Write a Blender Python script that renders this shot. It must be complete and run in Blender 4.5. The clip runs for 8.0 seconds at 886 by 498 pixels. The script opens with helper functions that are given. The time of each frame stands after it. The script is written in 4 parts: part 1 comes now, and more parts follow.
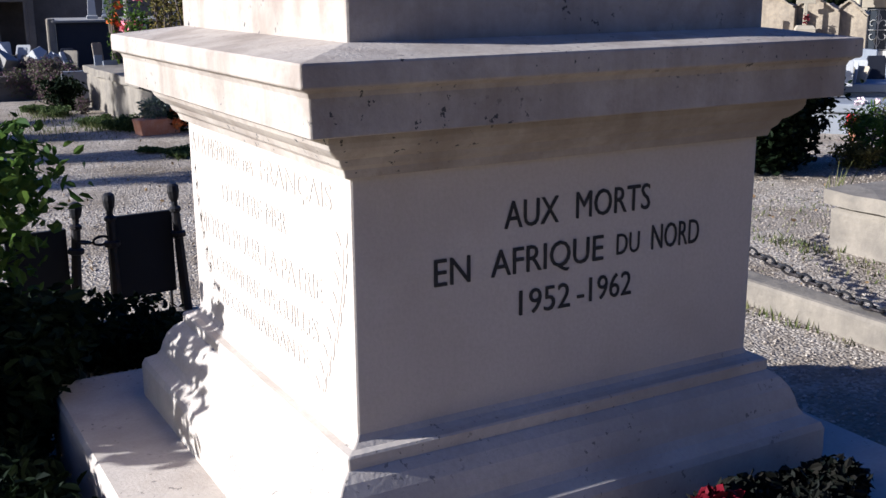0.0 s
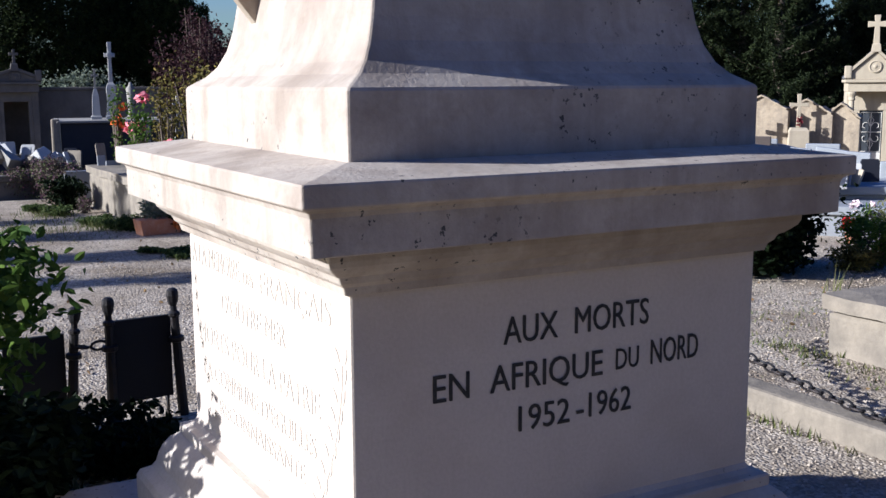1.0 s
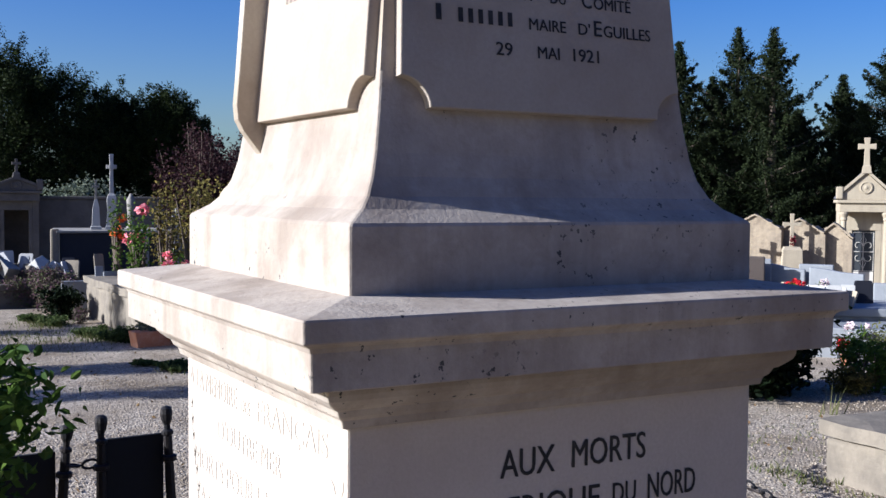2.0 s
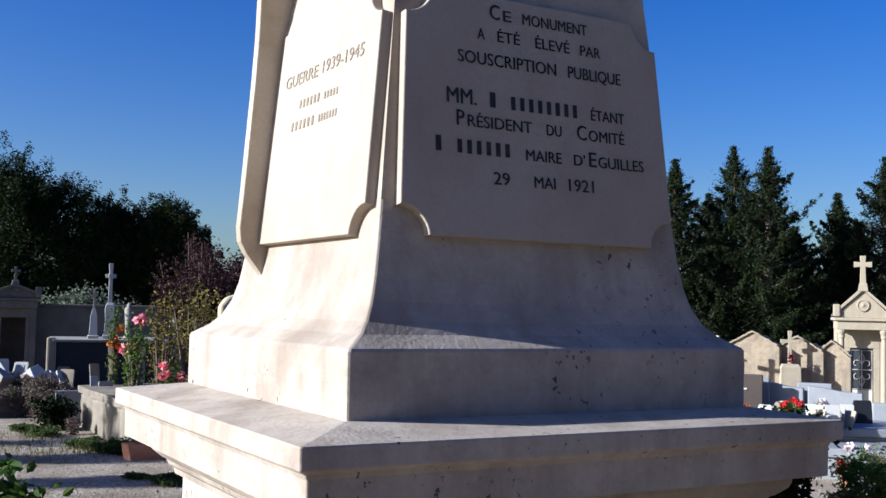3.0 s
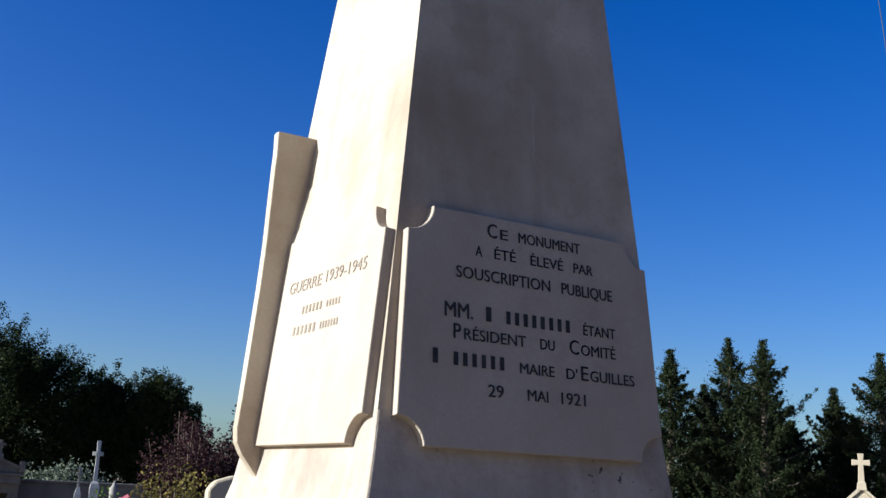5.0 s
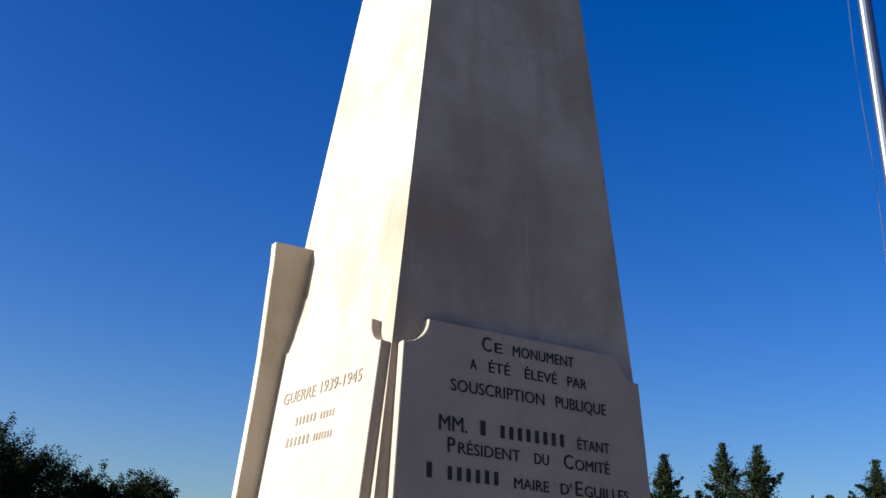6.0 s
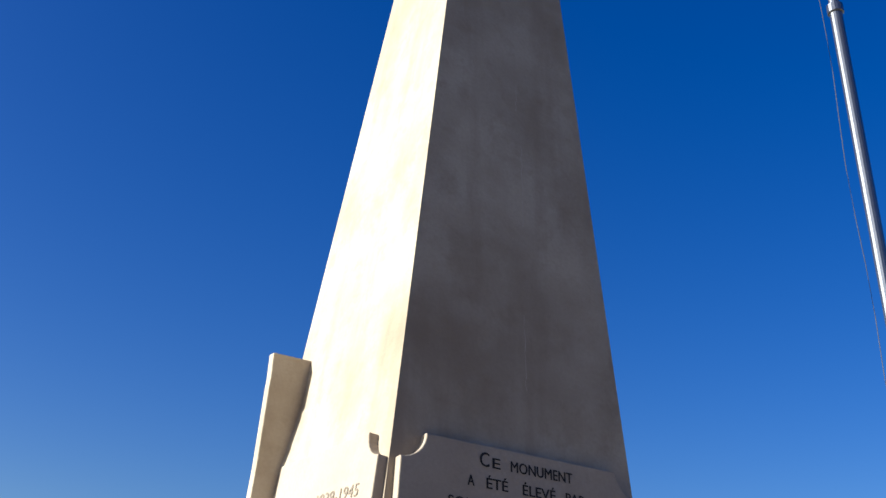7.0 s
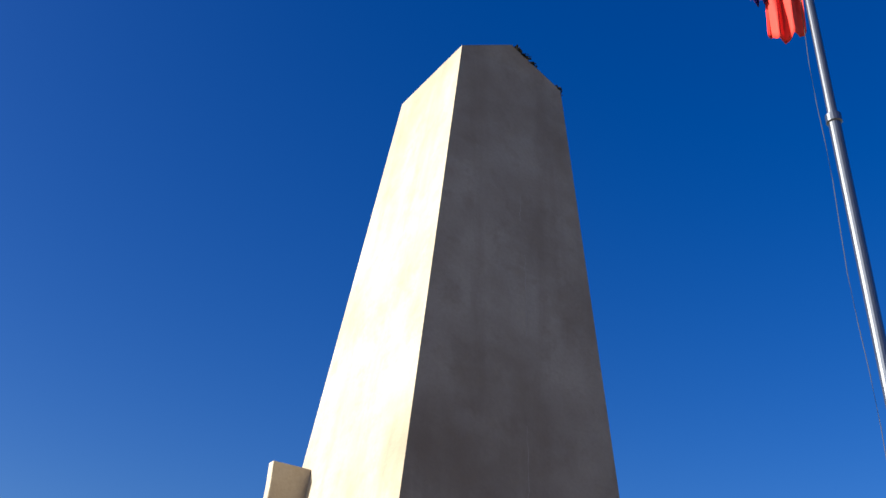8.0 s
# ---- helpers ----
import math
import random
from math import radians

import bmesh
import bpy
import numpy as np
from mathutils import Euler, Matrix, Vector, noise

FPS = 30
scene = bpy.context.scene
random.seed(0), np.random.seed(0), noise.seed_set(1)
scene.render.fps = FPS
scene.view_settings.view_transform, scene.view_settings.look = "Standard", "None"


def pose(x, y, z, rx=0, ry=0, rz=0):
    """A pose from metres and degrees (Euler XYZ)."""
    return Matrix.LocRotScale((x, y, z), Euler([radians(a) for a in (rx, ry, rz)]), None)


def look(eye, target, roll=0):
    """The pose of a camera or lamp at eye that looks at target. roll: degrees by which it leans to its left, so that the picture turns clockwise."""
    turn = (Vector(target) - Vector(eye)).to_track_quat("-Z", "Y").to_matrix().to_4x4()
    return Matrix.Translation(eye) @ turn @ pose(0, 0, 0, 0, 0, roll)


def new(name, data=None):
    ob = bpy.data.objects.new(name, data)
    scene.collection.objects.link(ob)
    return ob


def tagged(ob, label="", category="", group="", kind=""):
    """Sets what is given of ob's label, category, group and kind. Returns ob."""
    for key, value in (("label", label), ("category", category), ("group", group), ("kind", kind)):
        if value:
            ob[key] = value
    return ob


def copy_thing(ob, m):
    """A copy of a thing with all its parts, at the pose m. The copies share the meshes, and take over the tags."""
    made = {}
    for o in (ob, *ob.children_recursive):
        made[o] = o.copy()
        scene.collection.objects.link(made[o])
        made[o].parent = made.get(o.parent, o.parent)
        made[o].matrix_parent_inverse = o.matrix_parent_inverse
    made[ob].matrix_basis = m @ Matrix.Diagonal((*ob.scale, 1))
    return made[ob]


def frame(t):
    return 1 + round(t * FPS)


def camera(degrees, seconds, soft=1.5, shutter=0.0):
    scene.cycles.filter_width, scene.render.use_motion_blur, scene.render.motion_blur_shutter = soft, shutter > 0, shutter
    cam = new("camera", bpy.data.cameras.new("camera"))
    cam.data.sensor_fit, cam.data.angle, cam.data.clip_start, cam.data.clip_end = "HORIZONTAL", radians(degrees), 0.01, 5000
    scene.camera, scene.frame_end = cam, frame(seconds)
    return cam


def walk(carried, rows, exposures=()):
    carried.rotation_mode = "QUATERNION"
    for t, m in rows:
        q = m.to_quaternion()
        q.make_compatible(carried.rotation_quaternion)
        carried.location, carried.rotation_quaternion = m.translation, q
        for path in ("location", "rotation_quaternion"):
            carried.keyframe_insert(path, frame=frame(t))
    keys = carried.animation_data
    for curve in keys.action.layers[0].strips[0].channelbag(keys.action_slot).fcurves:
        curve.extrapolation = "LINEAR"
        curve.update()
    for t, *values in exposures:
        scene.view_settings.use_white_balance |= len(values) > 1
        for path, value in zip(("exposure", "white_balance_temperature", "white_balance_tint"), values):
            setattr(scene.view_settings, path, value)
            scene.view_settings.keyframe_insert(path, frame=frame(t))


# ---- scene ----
cam = camera(44.9, 8.0)
PATH = [
    (0, (-1.413, -2.458, 1.484), (-0.462, -0.766, 1.002), -0.5),
    (0.5, (-1.414, -2.458, 1.505), (-0.453, -0.751, 1.101), -0.4),
    (1, (-1.414, -2.457, 1.526), (-0.442, -0.736, 1.22), -0.3),
    (1.5, (-1.42, -2.463, 1.551), (-0.438, -0.732, 1.349), 0.0),
    (1.7, (-1.424, -2.466, 1.561), (-0.439, -0.733, 1.4), 0.2),
    (2.8, (-1.454, -2.506, 1.601), (-0.461, -0.771, 1.668), 1.1),
    (3, (-1.453, -2.51, 1.606), (-0.463, -0.776, 1.714), 1.2),
    (3.5, (-1.466, -2.533, 1.625), (-0.481, -0.804, 1.823), 1.6),
    (4, (-1.474, -2.545, 1.639), (-0.496, -0.823, 1.921), 1.9),
    (4.5, (-1.485, -2.56, 1.65), (-0.513, -0.85, 2.012), 2.2),
    (4.7, (-1.492, -2.571, 1.656), (-0.523, -0.866, 2.049), 2.5),
    (6, (-1.525, -2.608, 1.688), (-0.582, -0.958, 2.311), 3.3),
    (6.5, (-1.535, -2.619, 1.693), (-0.61, -0.997, 2.409), 3.6),
    (7, (-1.541, -2.621, 1.699), (-0.638, -1.03, 2.507), 3.9),
    (7.5, (-1.547, -2.621, 1.709), (-0.671, -1.063, 2.605), 4.3),
    (8, (-1.557, -2.631, 1.724), (-0.708, -1.102, 2.695), 4.9),
]
walk(cam, [(t, look(eye, target, roll)) for t, eye, target, roll in PATH], [(0, 1.1, 5500, 13), (1.5, 1.1, 5500, 13), (3.5, 1.14, 5600, 9), (6, 1.2, 5950, 6), (8, 1.24, 6350, 5)])

# ---- world, sun ----
SUN_ELEV, SUN_BACK = 21.0, 14.0            # degrees: height, and how far the sun stands behind the -x axis
sun_way = Vector((-math.cos(radians(SUN_BACK)) * math.cos(radians(SUN_ELEV)),
                  math.sin(radians(SUN_BACK)) * math.cos(radians(SUN_ELEV)), math.sin(radians(SUN_ELEV))))
world = bpy.data.worlds.new("world")
scene.world = world
world.use_nodes = True
wn = world.node_tree.nodes
sky = wn.new("ShaderNodeTexSky")
sky.sky_type, sky.sun_disc = "NISHITA", False
sky.sun_elevation, sky.sun_rotation = radians(SUN_ELEV), math.atan2(sun_way.x, sun_way.y)
sky.air_density, sky.dust_density, sky.ozone_density, sky.altitude = 1.0, 2.0, 3.2, 300
wn["Background"].inputs["Strength"].default_value = 0.063
deep = wn.new("ShaderNodeHueSaturation")
deep.inputs["Hue"].default_value, deep.inputs["Saturation"].default_value = 0.522, 1.40
world.node_tree.links.new(sky.outputs["Color"], deep.inputs["Color"])
world.node_tree.links.new(deep.outputs["Color"], wn["Background"].inputs["Color"])
sun = new("sun", bpy.data.lights.new("sun", "SUN"))
sun.data.energy, sun.data.angle, sun.data.color = 5.0, radians(0.55), (1.0, 0.96, 0.89)
sun.matrix_world = look(sun_way * 60, (0, 0, 0))


# ---- materials ----
def mat(name, base, rough=0.85, metal=0.0, spots=None, scale=3.0, amount=0.35, grain=60.0, bump=0.25, streak=None, spec=0.3, per=0.0, speck=0.0, patch=None):
    """A surface with a fine grain, a large stain in the colour spots, and relief; streak: (colour, amount) of run marks down walls."""
    m = bpy.data.materials.new(name)
    m.use_nodes = True
    n, l = m.node_tree.nodes, m.node_tree.links
    b = n["Principled BSDF"]
    b.inputs["Roughness"].default_value, b.inputs["Metallic"].default_value = rough, metal
    b.inputs["Specular IOR Level"].default_value = spec
    tc = n.new("ShaderNodeTexCoord")

    def nz(sc, det, vec=None, ro=0.6):
        t = n.new("ShaderNodeTexNoise")
        t.inputs["Scale"].default_value, t.inputs["Detail"].default_value, t.inputs["Roughness"].default_value = sc, det, ro
        l.new(vec or tc.outputs["Object"], t.inputs["Vector"])
        return t.outputs["Fac"]

    def ramp(fac, lo, hi):
        r = n.new("ShaderNodeMapRange")
        r.inputs["From Min"].default_value, r.inputs["From Max"].default_value = lo, hi
        l.new(fac, r.inputs["Value"])
        return r.outputs["Result"]

    def mix(fac, a, c, kind="MIX"):
        x = n.new("ShaderNodeMix")
        x.data_type, x.blend_type = "RGBA", kind
        if isinstance(fac, float):
            x.inputs["Factor"].default_value = fac
        else:
            l.new(fac, x.inputs["Factor"])
        for s, v in ((6, a), (7, c)):
            if isinstance(v, tuple):
                x.inputs[s].default_value = (*v, 1)
            else:
                l.new(v, x.inputs[s])
        return x.outputs[2]

    def times(v, k):
        x = n.new("ShaderNodeMath")
        x.operation = "MULTIPLY"
        l.new(v, x.inputs[0])
        x.inputs[1].default_value = k
        return x.outputs[0]

    col = base
    dark = spots or tuple(c * 0.6 for c in base)
    col = mix(times(ramp(nz(scale, 6), 0.42, 0.72), amount), col, dark)
    fine = nz(grain, 5)
    col = mix(times(ramp(fine, 0.35, 0.75), 0.30), col, tuple(c * 0.62 for c in base))
    if streak:
        mp = n.new("ShaderNodeMapping")
        mp.inputs["Scale"].default_value = (9, 9, 0.7)
        l.new(tc.outputs["Object"], mp.inputs["Vector"])
        col = mix(times(ramp(nz(1.0, 5, mp.outputs["Vector"]), 0.5, 0.75), streak[1]), col, streak[0])
    if patch:
        col = mix(times(ramp(nz(0.9, 4, None, 0.75), 0.46, 0.66), patch[1]), col, patch[0])
        col = mix(times(ramp(nz(3.7, 5, None, 0.65), 0.50, 0.68), patch[1] * 0.7), col, patch[0])
        col = mix(times(ramp(nz(11.0, 6, None, 0.7), 0.52, 0.70), patch[1] * 0.6), col, patch[0])
    if speck:
        both = n.new("ShaderNodeMath")
        both.operation = "MULTIPLY"
        l.new(ramp(nz(52.0, 3, None, 0.6), 0.645, 0.68), both.inputs[0])
        l.new(ramp(nz(3.1, 3, None, 0.5), 0.50, 0.58), both.inputs[1])
        col = mix(times(both.outputs[0], speck), col, (0.05, 0.048, 0.045))
    if per:
        oi = n.new("ShaderNodeNewGeometry")
        col = mix(times(oi.outputs["Random Per Island"], per), col, tuple(min(1, c * 1.9) for c in base))
    l.new(col, b.inputs["Base Color"])
    bp = n.new("ShaderNodeBump")
    bp.inputs["Strength"].default_value, bp.inputs["Distance"].default_value = bump, 0.01
    l.new(fine, bp.inputs["Height"])
    l.new(bp.outputs["Normal"], b.inputs["Normal"])
    return m


def leafy(name, base, other, rough=0.6, through_light=0.25):
    """Leaves: two colours by leaf, a little light passing through."""
    m = bpy.data.materials.new(name)
    m.use_nodes = True
    n, l = m.node_tree.nodes, m.node_tree.links
    b = n["Principled BSDF"]
    g = n.new("ShaderNodeNewGeometry")
    x = n.new("ShaderNodeMix")
    x.data_type = "RGBA"
    x.inputs[6].default_value, x.inputs[7].default_value = (*base, 1), (*other, 1)
    l.new(g.outputs["Random Per Island"], x.inputs["Factor"])
    l.new(x.outputs[2], b.inputs["Base Color"])
    b.inputs["Roughness"].default_value = rough
    b.inputs["Specular IOR Level"].default_value = 0.06
    if through_light:
        t = n.new("ShaderNodeBsdfTranslucent")
        l.new(x.outputs[2], t.inputs["Color"])
        s = n.new("ShaderNodeMixShader")
        s.inputs[0].default_value = through_light
        l.new(b.outputs[0], s.inputs[1])
        l.new(t.outputs[0], s.inputs[2])
        l.new(s.outputs[0], n["Material Output"].inputs["Surface"])
    return m


LIME = mat("memorial_limestone", (0.44, 0.378, 0.290), 0.88, spots=(0.36, 0.30, 0.235), scale=2.6, amount=0.65, grain=90, bump=0.18, streak=((0.24, 0.185, 0.135), 0.6), patch=((0.23, 0.175, 0.12), 0.68))
LIME_WORN = mat("lichen_spotted_limestone", (0.41, 0.348, 0.28), 0.92, spots=(0.27, 0.225, 0.185), scale=6, amount=0.7, grain=70, bump=0.25, streak=((0.20, 0.155, 0.118), 0.65), speck=0.95, patch=((0.21, 0.162, 0.122), 0.75))
BASE_STONE = mat("worn_base_limestone", (0.50, 0.43, 0.35), 0.9, spots=(0.36, 0.305, 0.25), scale=5, amount=0.6, grain=80, bump=0.2, speck=0.6, patch=((0.32, 0.26, 0.20), 0.5))
DIE_STONE = mat("smooth_dressed_limestone", (0.515, 0.44, 0.358), 0.86, spots=(0.44, 0.37, 0.30), scale=3.0, amount=0.5, grain=100, bump=0.12, patch=((0.40, 0.325, 0.25), 0.4))
PANEL = mat("smooth_panel_limestone", (0.385, 0.325, 0.255), 0.85, spots=(0.35, 0.295, 0.235), scale=3.5, amount=0.5, grain=110, bump=0.1, patch=((0.28, 0.215, 0.155), 0.5))
CONCRETE = mat("grey_concrete", (0.265, 0.245, 0.212), 0.93, spots=(0.18, 0.165, 0.142), scale=3, amount=0.6, grain=45, bump=0.5)
OLD_STONE = mat("weathered_tomb_stone", (0.235, 0.198, 0.148), 0.92, spots=(0.11, 0.094, 0.075), scale=5, amount=0.8, grain=40, bump=0.5, streak=((0.11, 0.095, 0.075), 0.5), patch=((0.13, 0.11, 0.085), 0.4))
WALL_STONE = mat("dark_weathered_wall", (0.125, 0.112, 0.098), 0.95, spots=(0.06, 0.055, 0.05), scale=1.5, amount=0.8, grain=18, bump=0.7)
CHAPEL = mat("cream_chapel_stone", (0.40, 0.335, 0.235), 0.9, spots=(0.30, 0.245, 0.175), scale=4, amount=0.6, grain=40, bump=0.3, streak=((0.22, 0.18, 0.13), 0.4))
RUBBLE = mat("ochre_rubble_wall", (0.37, 0.295, 0.20), 0.95, spots=(0.17, 0.13, 0.09), scale=5, amount=0.85, grain=22, bump=1.0, streak=((0.12, 0.10, 0.08), 0.6), patch=((0.20, 0.165, 0.125), 0.5))
GREY_GRANITE = mat("pale_blue_grey_granite", (0.255, 0.262, 0.268), 0.6, spots=(0.18, 0.187, 0.195), scale=8, amount=0.5, grain=150, bump=0.05, spec=0.5)
DARK_GRANITE = mat("dark_polished_granite", (0.022, 0.023, 0.030), 0.6, spots=(0.03, 0.03, 0.035), scale=9, amount=0.5, grain=160, bump=0.03, spec=0.2)
BROWN_GRANITE = mat("dark_brown_granite", (0.075, 0.058, 0.048), 0.5, spots=(0.05, 0.04, 0.035), scale=9, amount=0.5, grain=160, bump=0.03)
MARBLE = mat("white_marble", (0.43, 0.415, 0.385), 0.5, spots=(0.34, 0.325, 0.30), scale=5, amount=0.4, grain=60, bump=0.08)
IRON = mat("black_wrought_iron", (0.022, 0.022, 0.024), 0.55, metal=0.6, spots=(0.06, 0.035, 0.02), scale=12, amount=0.5, grain=90, bump=0.3)
BLACK_BOARD = mat("matt_black_board", (0.012, 0.012, 0.013), 0.75, grain=40, bump=0.1)
PAINT = mat("black_letter_paint", (0.02, 0.019, 0.018), 0.7, spots=(0.07, 0.06, 0.05), scale=25, amount=0.5, grain=120, bump=0.2)
FADED = mat("faded_grey_letter_paint", (0.43, 0.375, 0.31), 0.85, spots=(0.52, 0.45, 0.37), scale=9, amount=0.9, grain=120, bump=0.2)
ENGRAVED = mat("worn_engraved_letter", (0.19, 0.155, 0.12), 0.9, spots=(0.27, 0.225, 0.18), scale=9, amount=0.8, grain=120, bump=0.2)
STEEL = mat("galvanised_pole", (0.17, 0.178, 0.20), 0.28, metal=0.85, spots=(0.22, 0.22, 0.24), scale=6, amount=0.4, grain=50, bump=0.05)
ROPE = mat("grey_cord", (0.07, 0.07, 0.075), 0.9, grain=200)
RED_CLOTH = mat("red_flag_cloth", (0.72, 0.045, 0.03), 0.8, spots=(0.55, 0.03, 0.03), scale=4, amount=0.3, grain=200, bump=0.1)
BLUE_CLOTH = mat("blue_flag_cloth", (0.05, 0.03, 0.22), 0.8, grain=200, bump=0.1)
TERRACOTTA = mat("terracotta", (0.45, 0.19, 0.10), 0.9, spots=(0.6, 0.42, 0.32), scale=10, amount=0.5)
BARK = mat("grey_brown_bark", (0.13, 0.10, 0.075), 0.95, grain=14, bump=0.9)
IVORY = mat("ivory_painted_ironwork", (0.62, 0.58, 0.50), 0.6)
GLASS_DARK = mat("dark_door_glass", (0.05, 0.055, 0.06), 0.2, spec=0.5)
ROOF_DARK = mat("dark_slate_roof", (0.10, 0.10, 0.11), 0.8, grain=30, bump=0.4)

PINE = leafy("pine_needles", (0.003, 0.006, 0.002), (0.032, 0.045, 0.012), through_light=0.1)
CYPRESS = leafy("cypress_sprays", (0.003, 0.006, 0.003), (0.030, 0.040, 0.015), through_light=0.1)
PLUM = leafy("purple_plum_leaves", (0.020, 0.009, 0.011), (0.058, 0.028, 0.028))
SHRUB = leafy("green_shrub_leaves", (0.036, 0.075, 0.014), (0.11, 0.165, 0.028), through_light=0.35)
# near-black: deep shade under the bushes is put into this leaf colour
SHADE_DARK_SHRUB = leafy("shade_darkened_shrub_leaves", (0.004, 0.008, 0.003), (0.012, 0.020, 0.007), through_light=0.1)
YELLOWING = leafy("yellowing_rose_leaves", (0.055, 0.055, 0.018), (0.22, 0.17, 0.045))
OLIVE = leafy("pale_silvery_leaves", (0.11, 0.135, 0.09), (0.21, 0.23, 0.165))
HEATHER = leafy("mauve_heather_bloom", (0.14, 0.07, 0.10), (0.09, 0.11, 0.045))
GRASS = leafy("dry_grass", (0.06, 0.085, 0.025), (0.16, 0.15, 0.06))
RED_PETAL = leafy("red_petals", (0.42, 0.012, 0.02), (0.6, 0.03, 0.035))
DEEP_ROSE = leafy("faded_dark_rose_petals", (0.10, 0.012, 0.018), (0.20, 0.03, 0.04))
PINK_PETAL = leafy("pink_petals", (0.80, 0.16, 0.20), (0.85, 0.35, 0.38))
ORANGE_PETAL = leafy("orange_petals", (0.75, 0.13, 0.04), (0.8, 0.3, 0.08))
WHITE_PETAL = leafy("white_petals", (0.75, 0.70, 0.66), (0.8, 0.6, 0.6))


def gravel_material():
    m = bpy.data.materials.new("pale_gravel")
    m.use_nodes = True
    n, l = m.node_tree.nodes, m.node_tree.links
    b = n["Principled BSDF"]
    b.inputs["Roughness"].default_value = 0.95
    b.inputs["Specular IOR Level"].default_value = 0.15
    tc = n.new("ShaderNodeTexCoord")
    v = n.new("ShaderNodeTexVoronoi")
    v.inputs["Scale"].default_value = 70
    l.new(tc.outputs["Object"], v.inputs["Vector"])
    r = n.new("ShaderNodeValToRGB")
    r.color_ramp.elements[0].color, r.color_ramp.elements[1].color = (0.18, 0.145, 0.106, 1), (0.50, 0.425, 0.33, 1)
    sep = n.new("ShaderNodeSeparateColor")
    l.new(v.outputs["Color"], sep.inputs[0])
    l.new(sep.outputs[0], r.inputs[0])
    z = n.new("ShaderNodeTexNoise")
    z.inputs["Scale"].default_value, z.inputs["Detail"].default_value, z.inputs["Roughness"].default_value = 0.9, 9, 0.72
    l.new(tc.outputs["Object"], z.inputs["Vector"])
    zr = n.new("ShaderNodeMapRange")
    zr.inputs["From Min"].default_value, zr.inputs["From Max"].default_value = 0.44, 0.60
    l.new(z.outputs["Fac"], zr.inputs["Value"])
    x = n.new("ShaderNodeMix")
    x.data_type = "RGBA"
    x.inputs[7].default_value = (0.19, 0.145, 0.095, 1)
    k = n.new("ShaderNodeMath")
    k.operation = "MULTIPLY"
    k.inputs[1].default_value = 0.85
    l.new(zr.outputs[0], k.inputs[0])
    l.new(k.outputs[0], x.inputs["Factor"])
    l.new(r.outputs[0], x.inputs[6])
    l.new(x.outputs[2], b.inputs["Base Color"])
    bp = n.new("ShaderNodeBump")
    bp.inputs["Strength"].default_value, bp.inputs["Distance"].default_value = 0.65, 0.012
    bp.invert = True
    l.new(v.outputs["Distance"], bp.inputs["Height"])
    l.new(bp.outputs["Normal"], b.inputs["Normal"])
    return m


GRAVEL = gravel_material()
PEBBLE = leafy("loose_pebbles", (0.22, 0.178, 0.132), (0.45, 0.38, 0.295), rough=0.95, through_light=0)
DEAD_LEAF = leafy("fallen_leaves", (0.10, 0.06, 0.03), (0.26, 0.17, 0.08), through_light=0.1)


# ---- building helpers ----
def thing(name, label, category, x=0.0, y=0.0, z=0.0, turn=0.0, group="", kind=""):
    e = new(name)
    e.empty_display_size = 0.1
    e.matrix_world = pose(x, y, z, 0, 0, turn)
    return tagged(e, label, category, group, kind)


def part(name, bm, material, parent=None, label="", smooth=False):
    me = bpy.data.meshes.new(name)
    if isinstance(bm, bmesh.types.BMesh):
        bmesh.ops.recalc_face_normals(bm, faces=bm.faces)
        bm.to_mesh(me)
        bm.free()
    else:
        me.from_pydata(*bm)
    me.materials.append(material)
    if smooth:
        me.polygons.foreach_set("use_smooth", [True] * len(me.polygons))
    ob = new(name, me)
    if parent:
        ob.parent = parent
    if label:
        ob["label"] = label
    return ob


def lone(name, bm, material, label, category, m=None, group="", kind="", smooth=False):
    ob = part(name, bm, material, smooth=smooth)
    if m is not None:
        ob.matrix_world = m
    return tagged(ob, label, category, group, kind)


def box(x0, x1, y0, y1, z0, z1, bevel=0.0, bm=None, m=None):
    own = bmesh.new()
    bmesh.ops.create_cube(own, size=1, matrix=Matrix.Translation(((x0 + x1) / 2, (y0 + y1) / 2, (z0 + z1) / 2)) @ Matrix.Diagonal((x1 - x0, y1 - y0, z1 - z0, 1)))
    if bevel:
        bmesh.ops.bevel(own, geom=own.edges[:], offset=bevel, segments=2, affect="EDGES", profile=0.6)
    if m is not None:
        own.transform(m)
    return join(bm, own)


def join(bm, own):
    if bm is None:
        return own
    me = bpy.data.meshes.new("joined")
    own.to_mesh(me)
    own.free()
    bm.from_mesh(me)
    bpy.data.meshes.remove(me)
    return bm


def tiers(profile, bm=None, rounded=0.0):
    """A square solid of rings (half width, height), closed at both ends."""
    own = bmesh.new()
    rings = []
    for w, z in profile:
        rings.append([own.verts.new((sx * w, sy * w, z)) for sx, sy in ((-1, -1), (1, -1), (1, 1), (-1, 1))])
    for a, b in zip(rings, rings[1:]):
        for i in range(4):
            own.faces.new((a[i], a[(i + 1) % 4], b[(i + 1) % 4], b[i]))
    own.faces.new(rings[0][::-1])
    own.faces.new(rings[-1])
    if rounded:
        ups = [e for e in own.edges if abs((e.verts[0].co - e.verts[1].co).normalized().z) > 0.2 and abs(abs(e.verts[0].co.x) - abs(e.verts[0].co.y)) < 1e-5]
        bmesh.ops.bevel(own, geom=ups, offset=rounded, segments=2, affect="EDGES", profile=0.5)
    return join(bm, own)


